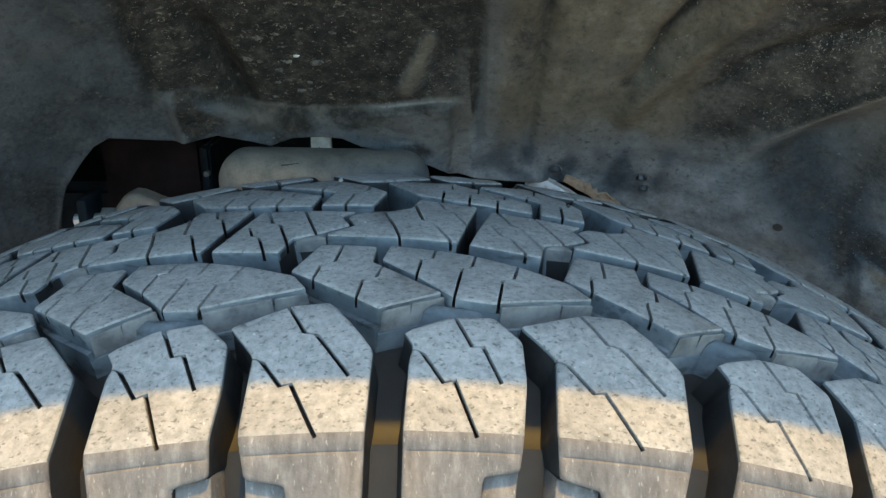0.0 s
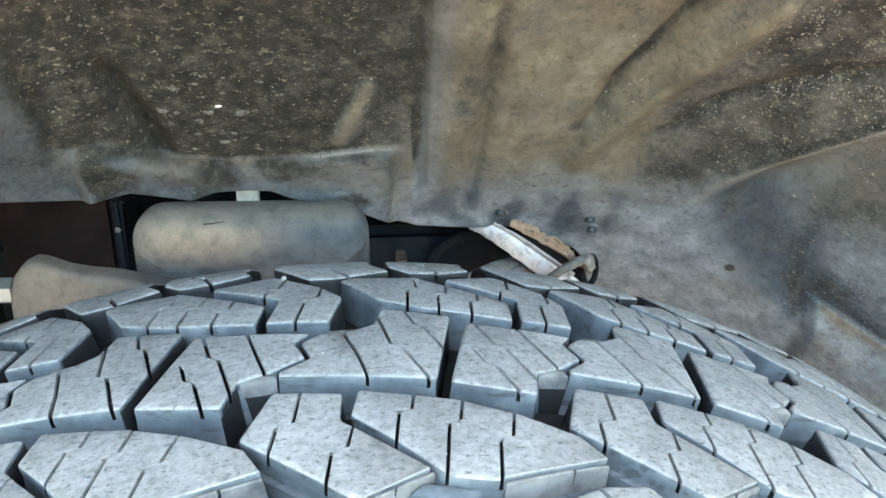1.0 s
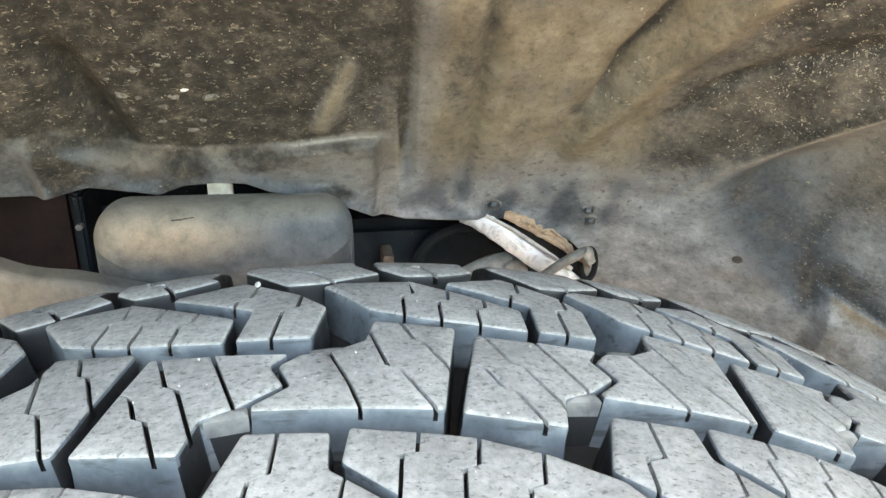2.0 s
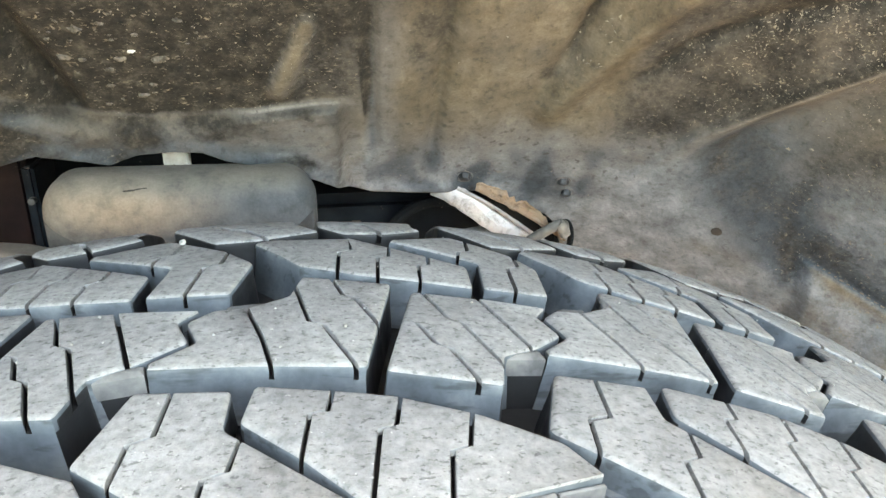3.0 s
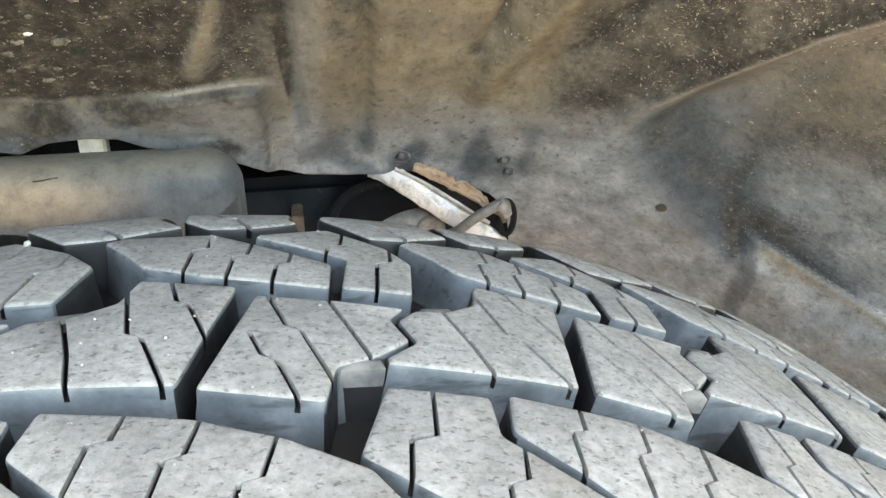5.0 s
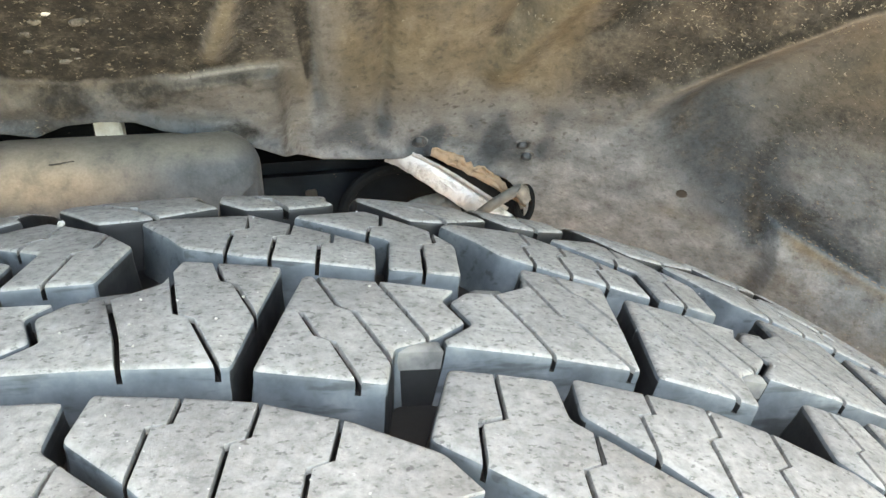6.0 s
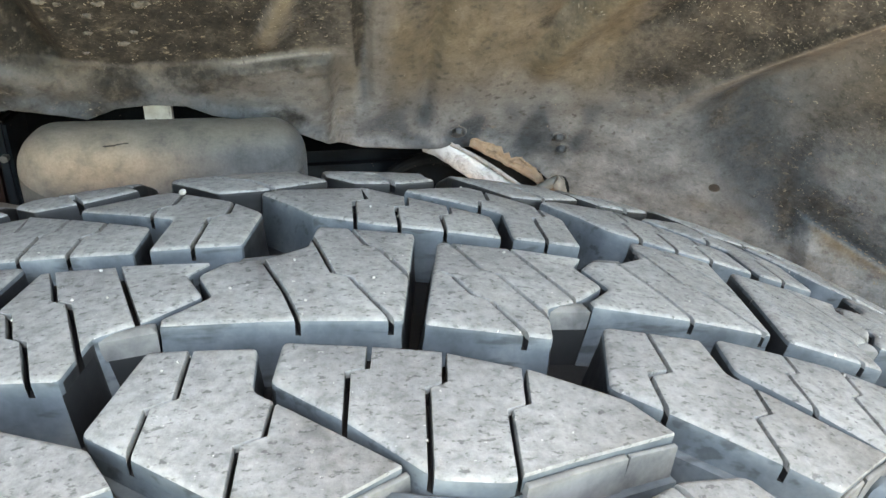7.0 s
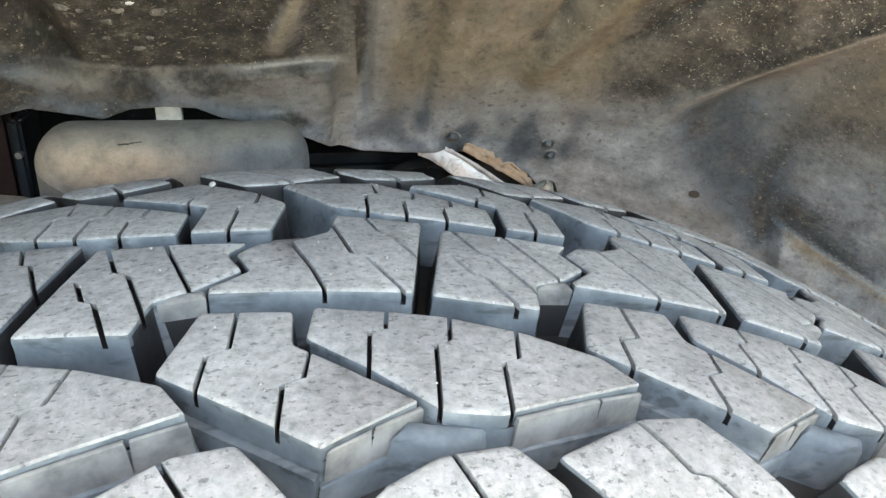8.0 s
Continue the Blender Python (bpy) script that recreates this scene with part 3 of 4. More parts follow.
def build_tyre():
    tyre = thing("tyre", (AXIS_X, 0, 0), "grey dusty all-terrain tyre with deep siped tread blocks", "tyre")
    tyre.rotation_euler.z = TOE
    # carcass: groove floor, shoulders, sidewalls and bead, as one turned shape
    prof = [(w / 1000, DEPTH) for w in range(-98, 95, 3)]
    bm = bmesh.new()
    outline = [Vector((surface(0, w, h).y, surface(0, w, h).z - R0)) for w, h in prof]
    outer = [Vector((-0.101, 0.345)), Vector((-0.116, 0.32)), Vector((-0.124, 0.29)), Vector((-0.118, 0.25)), Vector((-0.102, 0.222)), Vector((-0.095, 0.216))]
    inner = [Vector((2 * MIDV - p.x, p.y)) for p in outer]
    line = outer[::-1] + outline + inner
    around = 170
    rings = [[bm.verts.new((p.y * math.sin(a), p.x, R0 + p.y * math.cos(a))) for p in line] for a in (2 * math.pi * i / around for i in range(around))]
    for a, b in zip(rings, rings[1:] + rings[:1]):
        for i in range(len(line) - 1):
            bm.faces.new((a[i], a[i + 1], b[i + 1], b[i]))
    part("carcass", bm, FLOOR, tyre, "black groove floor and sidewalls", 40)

    def both(name, poly, cuts, blind=(), steps=()):
        def over(q):
            return [(u, v - 3.0 * min(1.0, max(0.0, (90 - v) / 20))) for u, v in turned(q)]

        return [(name, "shoulder", poly, cuts, blind, steps), (name, "far", over(poly), [over(c) for c in cuts], [over(c) for c in blind], [(over(q), d) for q, d in steps])]

    shapes = [("tread_block", "centre", CENTRE, CENTRE_CUTS, (), ()), ("tread_block", "centre", COUNTER, COUNTER_CUTS, (), ())]
    shapes += [("tread_block", "near", WEDGE, WEDGE_CUTS, (), WEDGE_STEPS), ("tread_block", "near", LONG, LONG_CUTS, (), LONG_STEPS)]
    shapes += [("tread_block", "far", FAR_WEDGE, FAR_WEDGE_CUTS, (), ()), ("tread_block", "far", FAR_LONG, FAR_LONG_CUTS, (), ())]
    shapes += both("shoulder_lug", LUG_A, LUG_A_CUTS, LUG_A_BLIND, LUG_A_STEPS) + both("shoulder_lug", LUG_B, LUG_B_CUTS, LUG_B_BLIND, LUG_B_STEPS)

    def cell_meshes(cell):
        """The blocks of one pitch; with no number, of a plain pitch."""
        def placed(rib, poly):
            way = ENDS[0] + RIBS[rib] + ENDS[1]
            return [((u if cell is None else along(way, cell * PITCH + u)) + TOE * v, v) for u, v in poly]

        made = []
        for name, rib, poly, cuts, blind, steps in shapes:
            made.append((name, block_mesh(name, placed(rib, poly), [placed(rib, c) for c in cuts], [placed(rib, c) for c in blind], [(placed(rib, q), d) for q, d in steps])))
        for rib, poly, depth in TIES:
            q = placed(rib, poly)
            bm = bmesh.new()
            q = q if area(q) > 0 else q[::-1]
            if depth > 2:
                # a bridge of rubber down to the groove's floor
                prism(bm, q, depth, DEPTH * 1000 + 1, 2.0, 1.6)
                for f in bm.faces:
                    f.material_index = 2 if depth < 4 else 1
            else:
                prism(bm, q, depth, 5.2, 0.0, 0.9)
                for f in bm.faces:
                    f.material_index = 0
                # lower part in groove black: the shade under the bar put into colour
                first = len(bm.faces)
                prism(bm, inset(q, 0.1), 5.1, DEPTH * 1000 + 1, 0.6)
                bm.faces.ensure_lookup_table()
                for f in bm.faces[first:]:
                    f.material_index = 1
            for v in bm.verts:
                v.co = surface(v.co.x / 1000, v.co.y / 1000, -v.co.z / 1000) - Vector((0, 0, R0))
            made.append(("tie_bar", mesh_of("tie_bar", bm, [TIE, GROOVE, SCUFFED], 50)))
        return made

    for cell in range(-2, 4):
        for name, me in cell_meshes(cell):
            ob = new(name, me)
            ob.parent = tyre
            ob.location.z = R0
    for name, me in cell_meshes(None):
        rest = bmesh.new()
        for k in range(28):
            turn = pose(0, 0, R0, 0, math.degrees((0.293 + 0.07311 * k) / R0), 0)
            if k < 3 or k > 25:
                ob = new(name, me)
                ob.parent = tyre
                ob.matrix_basis = turn
            else:
                first = len(rest.verts)
                rest.from_mesh(me)
                rest.verts.ensure_lookup_table()
                bmesh.ops.transform(rest, matrix=turn, verts=rest.verts[first:])
        tagged(part("tread_remainder", rest, [TREAD, GROOVE, SIDE_RUBBER, TIE, FLOOR, SCUFFED], tyre, "", None), kind="stuff")
    return tyre


tyre = build_tyre()


# ---- wheel arch liner ----
BOTTOM = [(-0.60, 0.45), (-0.264, 0.45), (-0.25, 0.62), (-0.238, 0.69), (-0.222, 0.728), (-0.208, 0.746), (-0.197, 0.758), (-0.188, 0.763), (-0.165, 0.7575), (-0.15, 0.7545), (-0.126, 0.7595), (-0.095, 0.7492), (-0.08, 0.755), (-0.062, 0.7568), (-0.045, 0.755), (-0.033, 0.7482), (-0.003, 0.7395), (0.014, 0.7315), (0.031, 0.7225), (0.05, 0.715), (0.092, 0.712), (0.12, 0.712), (0.169, 0.688), (0.183, 0.674), (0.2, 0.61), (0.24, 0.57), (0.62, 0.57)]
RIDGE = [(-0.150, 0.790), (-0.135, 0.793), (-0.103, 0.781), (-0.07, 0.777), (-0.017, 0.778), (0.014, 0.782), (0.032, 0.783)]


def near_line(px, pz, a, b):
    """Distance from a line piece, and how far along it."""
    d = (b[0] - a[0], b[1] - a[1])
    t = ((px - a[0]) * d[0] + (pz - a[1]) * d[1]) / (d[0] ** 2 + d[1] ** 2)
    c = min(1.0, max(0.0, t))
    return math.hypot(px - a[0] - c * d[0], pz - a[1] - c * d[1]), c


def near_path(px, pz, path):
    return min(near_line(px, pz, a, b)[0] for a, b in zip(path, path[1:]))


def bump_at(d, width):
    return math.exp(-(d / width) ** 2)


FOLD = [(0.192, 0.685), (0.2036, 0.711), (0.2123, 0.7315), (0.2279, 0.7582), (0.2443, 0.774), (0.2769, 0.808), (0.31, 0.834), (0.36, 0.868)]
# where the dished part below the fold begins, as height and place along the panel
DISH = [(0.58, 0.38), (0.6535, 0.3172), (0.67, 0.2956), (0.7088, 0.258), (0.7404, 0.233), (0.77, 0.214)]


def seam_x(z):
    """The upright seam leans a little."""
    return 0.0483 - 0.066 * (z - 0.7586)


def into_dish(x, z):
    """How far inside the dished part a place lies."""
    return 0.72 * (x - along(DISH, z))


def liner_y(x, z):
    y = 0.235 + 0.8 * (0.83 - z)
    y -= 3 * max(0.0, x - 0.12) ** 2 + 3 * max(0.0, -x - 0.07) ** 2
    if z > 0.83:
        y -= 2.2 * (z - 0.83) ** 2
    # raised flange along the cut-out
    span = smoothstep(-0.156, -0.146, x) * (1 - smoothstep(0.026, 0.036, x))
    top = along(RIDGE, x)
    if span > 0:
        y -= 0.011 * span * (1 - smoothstep(top - 0.007 - 0.007 * smoothstep(-0.02, -0.045, x), top + 0.0025, z))
    y -= 0.004 * bump_at(z - along(BOTTOM, x), 0.006) * smoothstep(0.2, 0.15, x)
    # round channels and ribs
    d, t = near_line(x, z, (-0.119, 0.835), (-0.106, 0.786))
    y += 0.015 * bump_at(d, 0.0062)
    # upright pressed seams
    y += 0.0042 * smoothstep(-0.0065, -0.0012, x - seam_x(z)) * smoothstep(0.0065, 0.001, x - seam_x(z)) * smoothstep(0.745, 0.765, z)
    y += 0.006 * bump_at(x - 0.084, 0.0045) * smoothstep(0.715, 0.76, z)
    d, t = near_line(x, z, (0.0145, 0.824), (-0.002, 0.790))
    y -= 0.0055 * (1 - smoothstep(0.002, 0.0078, d))
    y += 0.003 * bump_at(x + 0.155 + 0.3 * max(0.0, 0.80 - z), 0.0025) * smoothstep(0.775, 0.785, z)
    # the slanting valley and its swell
    d = near_path(x, z, VALLEY)
    y += 0.009 * bump_at(d, 0.0048) * smoothstep(0.775, 0.83, z)
    d = near_path(x, z, SWELL)
    y -= 0.0105 * bump_at(d, 0.0095)
    d = near_path(x, z, ARC)
    y += 0.0065 * bump_at(d, 0.0055) * smoothstep(0.165, 0.21, x)
    # the fold: the panel below it stands back
    if x > 0.17:
        line = along(FOLD, x)
        below = smoothstep(line + 0.003, line - 0.03, z)
        y += 0.022 * below * smoothstep(-0.012, 0.032, into_dish(x, z)) * smoothstep(0.205, 0.262, x) * (1 - smoothstep(0.035, 0.085, into_dish(x, z))) * smoothstep(0.6, 0.66, z)
        y -= 0.004 * bump_at(z - line, 0.007) * smoothstep(0.2, 0.235, x)
    # pocket lip low on the panel
    if x > 0.3:
        edge = 0.677 - 0.62 * (x - 0.317)
        y -= 0.009 * smoothstep(0.3125, 0.3185, x + 0.16 * (z - 0.66)) * smoothstep(edge + 0.001, edge - 0.0035, z)
    if span > 0:
        y += 0.0011 * span * noise.noise(Vector((x * 150, z * 190, 7.3))) * (1 - smoothstep(top - 0.002, top + 0.003, z))
    # dents of a thin moulding
    y += 0.003 * noise.noise(Vector((x * 22, z * 22, 3.1))) + 0.0012 * noise.noise(Vector((x * 70, z * 70, 9.4)))
    # towards its far ends the panel runs straight up and back
    return max(y, -0.03)


VALLEY = [(0.18, 0.88), (0.166, 0.85), (0.1558, 0.832), (0.152, 0.814), (0.1455, 0.798), (0.141, 0.786)]
SWELL = [(0.21, 0.868), (0.195, 0.845), (0.181, 0.825), (0.1685, 0.8074), (0.156, 0.7884), (0.149, 0.774)]
ARC = [(0.176, 0.783), (0.192, 0.799), (0.2047, 0.8155), (0.227, 0.8298), (0.262, 0.841), (0.31, 0.856), (0.36, 0.87)]


def soil_shading_at(x, z):
    """What lies on the liner there: dark mud, tan dust, grey lime, grit; and blue-grey films, splash spots, pale
    crests. Recess shade and edge highlights are painted in too.
    """
    ridge, fold, rim = along(RIDGE, x), along(FOLD, x), along(BOTTOM, x)
    wander = 0.25 * noise.noise(Vector((x * 28, z * 28, 1.7))) + 0.16 * noise.noise(Vector((x * 75, z * 75, 6.2)))
    panel = smoothstep(-0.165, -0.142, x) * (1 - 0.45 * smoothstep(-0.02, 0.036, x) - 0.55 * smoothstep(0.032, 0.068, x)) * smoothstep(ridge - 0.001, ridge + 0.005, z)
    right = smoothstep(0.162, 0.2, x) * smoothstep(-0.006, 0.006, z - fold) * smoothstep(0.735, 0.775, z) * (1 - 0.7 * bump_at(near_path(x, z, SWELL), 0.008))
    on_flange = smoothstep(-0.15, -0.14, x) * (1 - smoothstep(0.026, 0.034, x)) * (1 - smoothstep(ridge - 0.004, ridge + 0.001, z))
    below = (1 - smoothstep(fold - 0.02, fold - 0.002, z)) * smoothstep(0.205, 0.25, x)
    rib, _ = near_line(x, z, (0.0145, 0.824), (-0.002, 0.790))
    channel, _ = near_line(x, z, (-0.119, 0.835), (-0.106, 0.786))
    edge = z - 0.677 + 0.62 * (x - 0.317)
    lip = smoothstep(0.308, 0.319, x) * smoothstep(0.002, -0.004, edge)

    # darker towards the panel's top and along its pressed channel
    dark = (0.78 + 0.3 * smoothstep(0.8, 0.825, z)) * panel * (1 - 0.9 * bump_at(rib, 0.006)) + 0.47 * right + 0.75 * panel * bump_at(channel, 0.006)
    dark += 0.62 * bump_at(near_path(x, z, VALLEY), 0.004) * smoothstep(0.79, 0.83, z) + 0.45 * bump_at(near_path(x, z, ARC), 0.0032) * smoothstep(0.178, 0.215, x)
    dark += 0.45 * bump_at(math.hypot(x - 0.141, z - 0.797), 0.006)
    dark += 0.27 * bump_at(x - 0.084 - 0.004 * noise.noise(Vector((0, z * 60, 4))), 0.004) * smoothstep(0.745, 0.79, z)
    # soft shading painted beside the seam, then its thin dark line
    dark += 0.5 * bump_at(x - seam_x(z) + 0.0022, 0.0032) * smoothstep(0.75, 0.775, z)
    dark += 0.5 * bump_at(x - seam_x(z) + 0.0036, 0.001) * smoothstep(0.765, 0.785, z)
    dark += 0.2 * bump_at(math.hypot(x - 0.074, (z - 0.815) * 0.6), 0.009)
    # upright shading at the flange's right end, painted as a dark band
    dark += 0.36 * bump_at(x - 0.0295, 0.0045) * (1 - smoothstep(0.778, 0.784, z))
    # the fold's shadow band, painted just above its crest
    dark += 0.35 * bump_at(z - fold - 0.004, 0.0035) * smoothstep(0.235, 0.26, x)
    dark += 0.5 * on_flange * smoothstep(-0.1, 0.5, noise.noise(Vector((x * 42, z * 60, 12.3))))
    # shading painted onto the flange's left end
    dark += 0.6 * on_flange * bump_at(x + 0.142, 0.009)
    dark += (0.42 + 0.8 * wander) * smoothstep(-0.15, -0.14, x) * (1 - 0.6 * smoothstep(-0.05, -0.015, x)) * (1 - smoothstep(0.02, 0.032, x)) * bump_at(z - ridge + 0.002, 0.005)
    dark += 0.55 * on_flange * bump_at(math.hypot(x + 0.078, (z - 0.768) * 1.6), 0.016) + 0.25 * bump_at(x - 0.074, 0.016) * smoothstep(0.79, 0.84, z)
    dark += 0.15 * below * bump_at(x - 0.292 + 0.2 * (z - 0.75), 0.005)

    tan = 0.62 * smoothstep(0.05, 0.07, x) * (1 - smoothstep(0.17, 0.2, x)) * smoothstep(0.722, 0.785, z + 0.11 * wander + 0.02 * noise.noise(Vector((x * 14, z * 9, 8.8)))) + 0.25 * right
    # the swell's tan dust also carries its painted highlight
    tan += 0.6 * bump_at(near_path(x, z, SWELL), 0.008) + 0.55 * bump_at(rib, 0.0055) + 0.25 * smoothstep(0.0, 0.04, x) * (1 - smoothstep(0.04, 0.05, x))
    tan += 0.12 * smoothstep(-0.15, -0.14, x) * (1 - smoothstep(0.026, 0.034, x)) * bump_at(z - ridge + 0.001, 0.0035)
    tan += 0.35 * on_flange * bump_at(x + 0.085, 0.05) * smoothstep(rim, rim + 0.012, z)
    brown = smoothstep(0.272, 0.3, x) * smoothstep(0.712, 0.75, z) * (1 - right)
    dark += 0.26 * brown
    tan += 0.35 * brown + 0.4 * lip * bump_at(edge + 0.003, 0.006) + 0.2 * lip

    low = z + 0.11 * wander + 0.02 * noise.noise(Vector((x * 14, z * 9, 8.8)))
    lime = 0.75 * (1 - smoothstep(0.7, 0.785, low)) + 0.3 * below * bump_at(math.hypot(x - 0.262, z - 0.757), 0.016) + 0.35 * bump_at(math.hypot(x - 0.04, z - 0.74), 0.012) + 0.4 * smoothstep(0.285, 0.305, x) * (1 - smoothstep(0.695, 0.715, z))
    grit = 0.5 * panel + 0.6 * right * smoothstep(0.18, 0.24, x) + 0.12 + 0.3 * below * smoothstep(0.27, 0.3, x)

    blue = 0.6 * bump_at(x - seam_x(z), 0.003) * smoothstep(0.735, 0.76, z) + 0.8 * bump_at(math.hypot(x - 0.086, (z - 0.738) * 0.6), 0.007) + 0.75 * bump_at(math.hypot(x - 0.108, z - 0.722), 0.01) + 0.7 * bump_at(math.hypot(x - 0.17, z - 0.71), 0.017) + 0.6 * bump_at(math.hypot(x - 0.157, z - 0.722), 0.01) + 0.5 * bump_at(math.hypot(x - 0.139, (z - 0.738) * 0.7), 0.009)
    blue += 0.6 * smoothstep(0.0, 0.45, noise.noise(Vector((x * 48, z * 40, 14.2)))) * smoothstep(0.03, 0.05, x) * (1 - smoothstep(0.18, 0.21, x)) * (1 - smoothstep(0.735, 0.76, z))
    # the far-left end is made darker and bluer
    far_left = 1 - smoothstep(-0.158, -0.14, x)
    blue += 0.3 * panel * bump_at(channel, 0.0055) + 0.55 * far_left
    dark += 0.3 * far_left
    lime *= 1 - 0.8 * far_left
    grit *= 1 - 0.8 * bump_at(channel, 0.007)
    blue += 0.5 * bump_at(near_line(x, z, (0.155, 0.74), (0.152, 0.70))[0], 0.007)
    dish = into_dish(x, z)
    # recess shade of the dish, painted in along with its dark coating
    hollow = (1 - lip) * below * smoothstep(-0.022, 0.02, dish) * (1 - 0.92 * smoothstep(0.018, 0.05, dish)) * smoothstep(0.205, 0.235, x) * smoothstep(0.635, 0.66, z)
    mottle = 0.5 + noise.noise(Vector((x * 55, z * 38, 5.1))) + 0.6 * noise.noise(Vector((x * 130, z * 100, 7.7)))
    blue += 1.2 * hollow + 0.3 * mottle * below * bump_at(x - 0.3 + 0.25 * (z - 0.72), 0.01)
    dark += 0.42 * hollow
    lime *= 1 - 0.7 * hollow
    # blue shading painted on the flange's lower edge and left end, over blotches
    blue += on_flange * (0.5 * (1 - smoothstep(rim + 0.004, rim + 0.02, z)) + 0.5 * smoothstep(-0.1, 0.5, noise.noise(Vector((x * 30, z * 30, 3.3))))) + 0.8 * on_flange * bump_at(x + 0.141, 0.01)
    splash = smoothstep(0.05, 0.09, x) * (1 - smoothstep(0.2, 0.26, x)) * (0.35 + 0.65 * bump_at(z - 0.745, 0.03))
    splash = max(splash, 0.9 * bump_at(x - 0.068, 0.02) * bump_at(z - 0.76, 0.03), 0.5 * smoothstep(0.0, 0.03, x) * (1 - smoothstep(0.04, 0.05, x)))
    lime += 0.6 * lip * bump_at(x - 0.318, 0.02)
    crest = 0.34 * bump_at(z - fold + 0.0016, 0.0024) * smoothstep(0.2, 0.25, x) + 0.5 * lip * bump_at(edge + 0.002, 0.0016)
    # the flange ridge's edge highlight, painted as a pale line
    crest += (0.5 + 1.2 * wander) * bump_at(z - ridge + 0.0005, 0.0012) * smoothstep(-0.03, -0.01, x) * (1 - smoothstep(0.026, 0.032, x))

    def unit(k):
        return min(1.0, max(0.0, k))

    return (unit(dark + wander), unit(tan - wander), unit(lime + wander * 0.6), unit(grit + wander)), (unit(blue + 0.6 * wander), unit(splash), unit(crest), 1.0)


def build_liner():
    liner = thing("wheel_arch_liner", (0, 0.2, 0.9), "black moulded plastic wheel arch liner caked with brown dust", "liner")
    bm = bmesh.new()
    soil_shading = bm.verts.layers.float_color.new("soil_shading")
    film_shading = bm.verts.layers.float_color.new("film_shading")
    xs = [-0.42 + 0.005 * i for i in range(44)] + [-0.2 + 0.001 * i for i in range(580)] + [0.38 + 0.005 * i for i in range(29)]
    nx, nz = len(xs) - 1, 300
    grid = []
    for x in xs:
        lo, mid = along(BOTTOM, x), along(RIDGE, x)
        col = []
        for j in range(nz + 1):
            z = lo + (mid - lo) * j / 110 if j < 110 else mid + (1.10 - mid) * ((j - 110) / (nz - 110)) ** 1.5
            v = bm.verts.new((x, liner_y(x, z) - 0.2, z - 0.9))
            v[soil_shading], v[film_shading] = soil_shading_at(x, z)
            col.append(v)
        grid.append(col)
    for i in range(nx):
        for j in range(nz):
            bm.faces.new((grid[i][j], grid[i + 1][j], grid[i + 1][j + 1], grid[i][j + 1]))
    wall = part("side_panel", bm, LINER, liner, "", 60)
    s = wall.modifiers.new("thickness", "SOLIDIFY")
    s.thickness, s.offset = 0.003, 1.0
    # the vault over the tyre
    bm = bmesh.new()
    rows = []
    for i in range(61):
        a = radians(-85 + 170 * i / 60)
        rows.append([bm.verts.new((0.8 * math.sin(a) + 0.14, -0.12 + 0.28 * j / 12 - 0.2, 0.395 + 0.69 * math.cos(a) - 0.9)) for j in range(13)])
    for a, b in zip(rows, rows[1:]):
        for j in range(12):
            bm.faces.new((a[j], a[j + 1], b[j + 1], b[j]))
    vault = part("vault", bm, LINER, liner, "", 60)
    s = vault.modifiers.new("thickness", "SOLIDIFY")
    s.thickness = 0.003
    return liner


liner = build_liner()


def build_fender():
    fender = thing("fender", (0, -0.13, 0.955), "grey painted steel fender with a rolled arch lip", "fender")
    bm = bmesh.new()
    lip = []
    for i in range(73):
        a = radians(-90 + 180 * i / 72)
        s, c = math.sin(a), math.cos(a)
        ring = [(0.695, 0.03), (0.674, 0.028), (0.66, 0.014), (0.66, 0.004), (0.668, 0.0), (0.708, -0.004)]
        row = [bm.verts.new((r * s * 1.15 + 0.14, y, 0.395 + r * c - 0.955)) for r, y in ring]
        far = 1.1 / max(abs(s), 1e-6), (1.28 - 0.395) / max(c, 1e-6)
        r = min(far)
        row += [bm.verts.new(((0.708 + (r - 0.708) * k) * s * 1.15 + 0.14, -0.004 + 0.03 * k, 0.395 + (0.708 + (r - 0.708) * k) * c - 0.955)) for k in (0.3, 1.0)]
        lip.append(row)
    for a, b in zip(lip, lip[1:]):
        for j in range(len(a) - 1):
            bm.faces.new((a[j], a[j + 1], b[j + 1], b[j]))
    part("panel", bm, PAINT, fender, "", 40)
    bm = bmesh.new()
    bmesh.ops.create_grid(bm, x_segments=8, y_segments=4, size=1.0, matrix=Matrix.Translation((0, 0.78, 0.325)) @ Matrix.Diagonal((1.5, 0.76, 1, 1)))
    hood = part("top", bm, PAINT, fender)
    return fender


build_fender()


# ---- what shows in and below the cut-out ----
def extrude_outline(outline, y0, y1, bevel, segments=3, flip=False):
    """A plate standing in the x-z plane from y0 (front) to y1, with a rounded front edge. Outline counter-clockwise seen from -y."""
    bm = bmesh.new()
    poly = outline if area(outline) > 0 else outline[::-1]
    rings = []
    for k in range(segments + 1):
        a = math.pi / 2 * k / segments
        rings.append((inset(poly, bevel * (1 - math.sin(a))), y0 + bevel * (1 - math.cos(a))))
    rings.append((poly, y1))
    vs = [[bm.verts.new((x, y, z)) for x, z in ring] for ring, y in rings]
    bm.faces.new(vs[0])
    bm.faces.new(vs[-1][::-1])
    n = len(poly)
    for a, b in zip(vs, vs[1:]):
        for i in range(n):
            bm.faces.new((a[i], a[(i + 1) % n], b[(i + 1) % n], b[i]))
    return bm


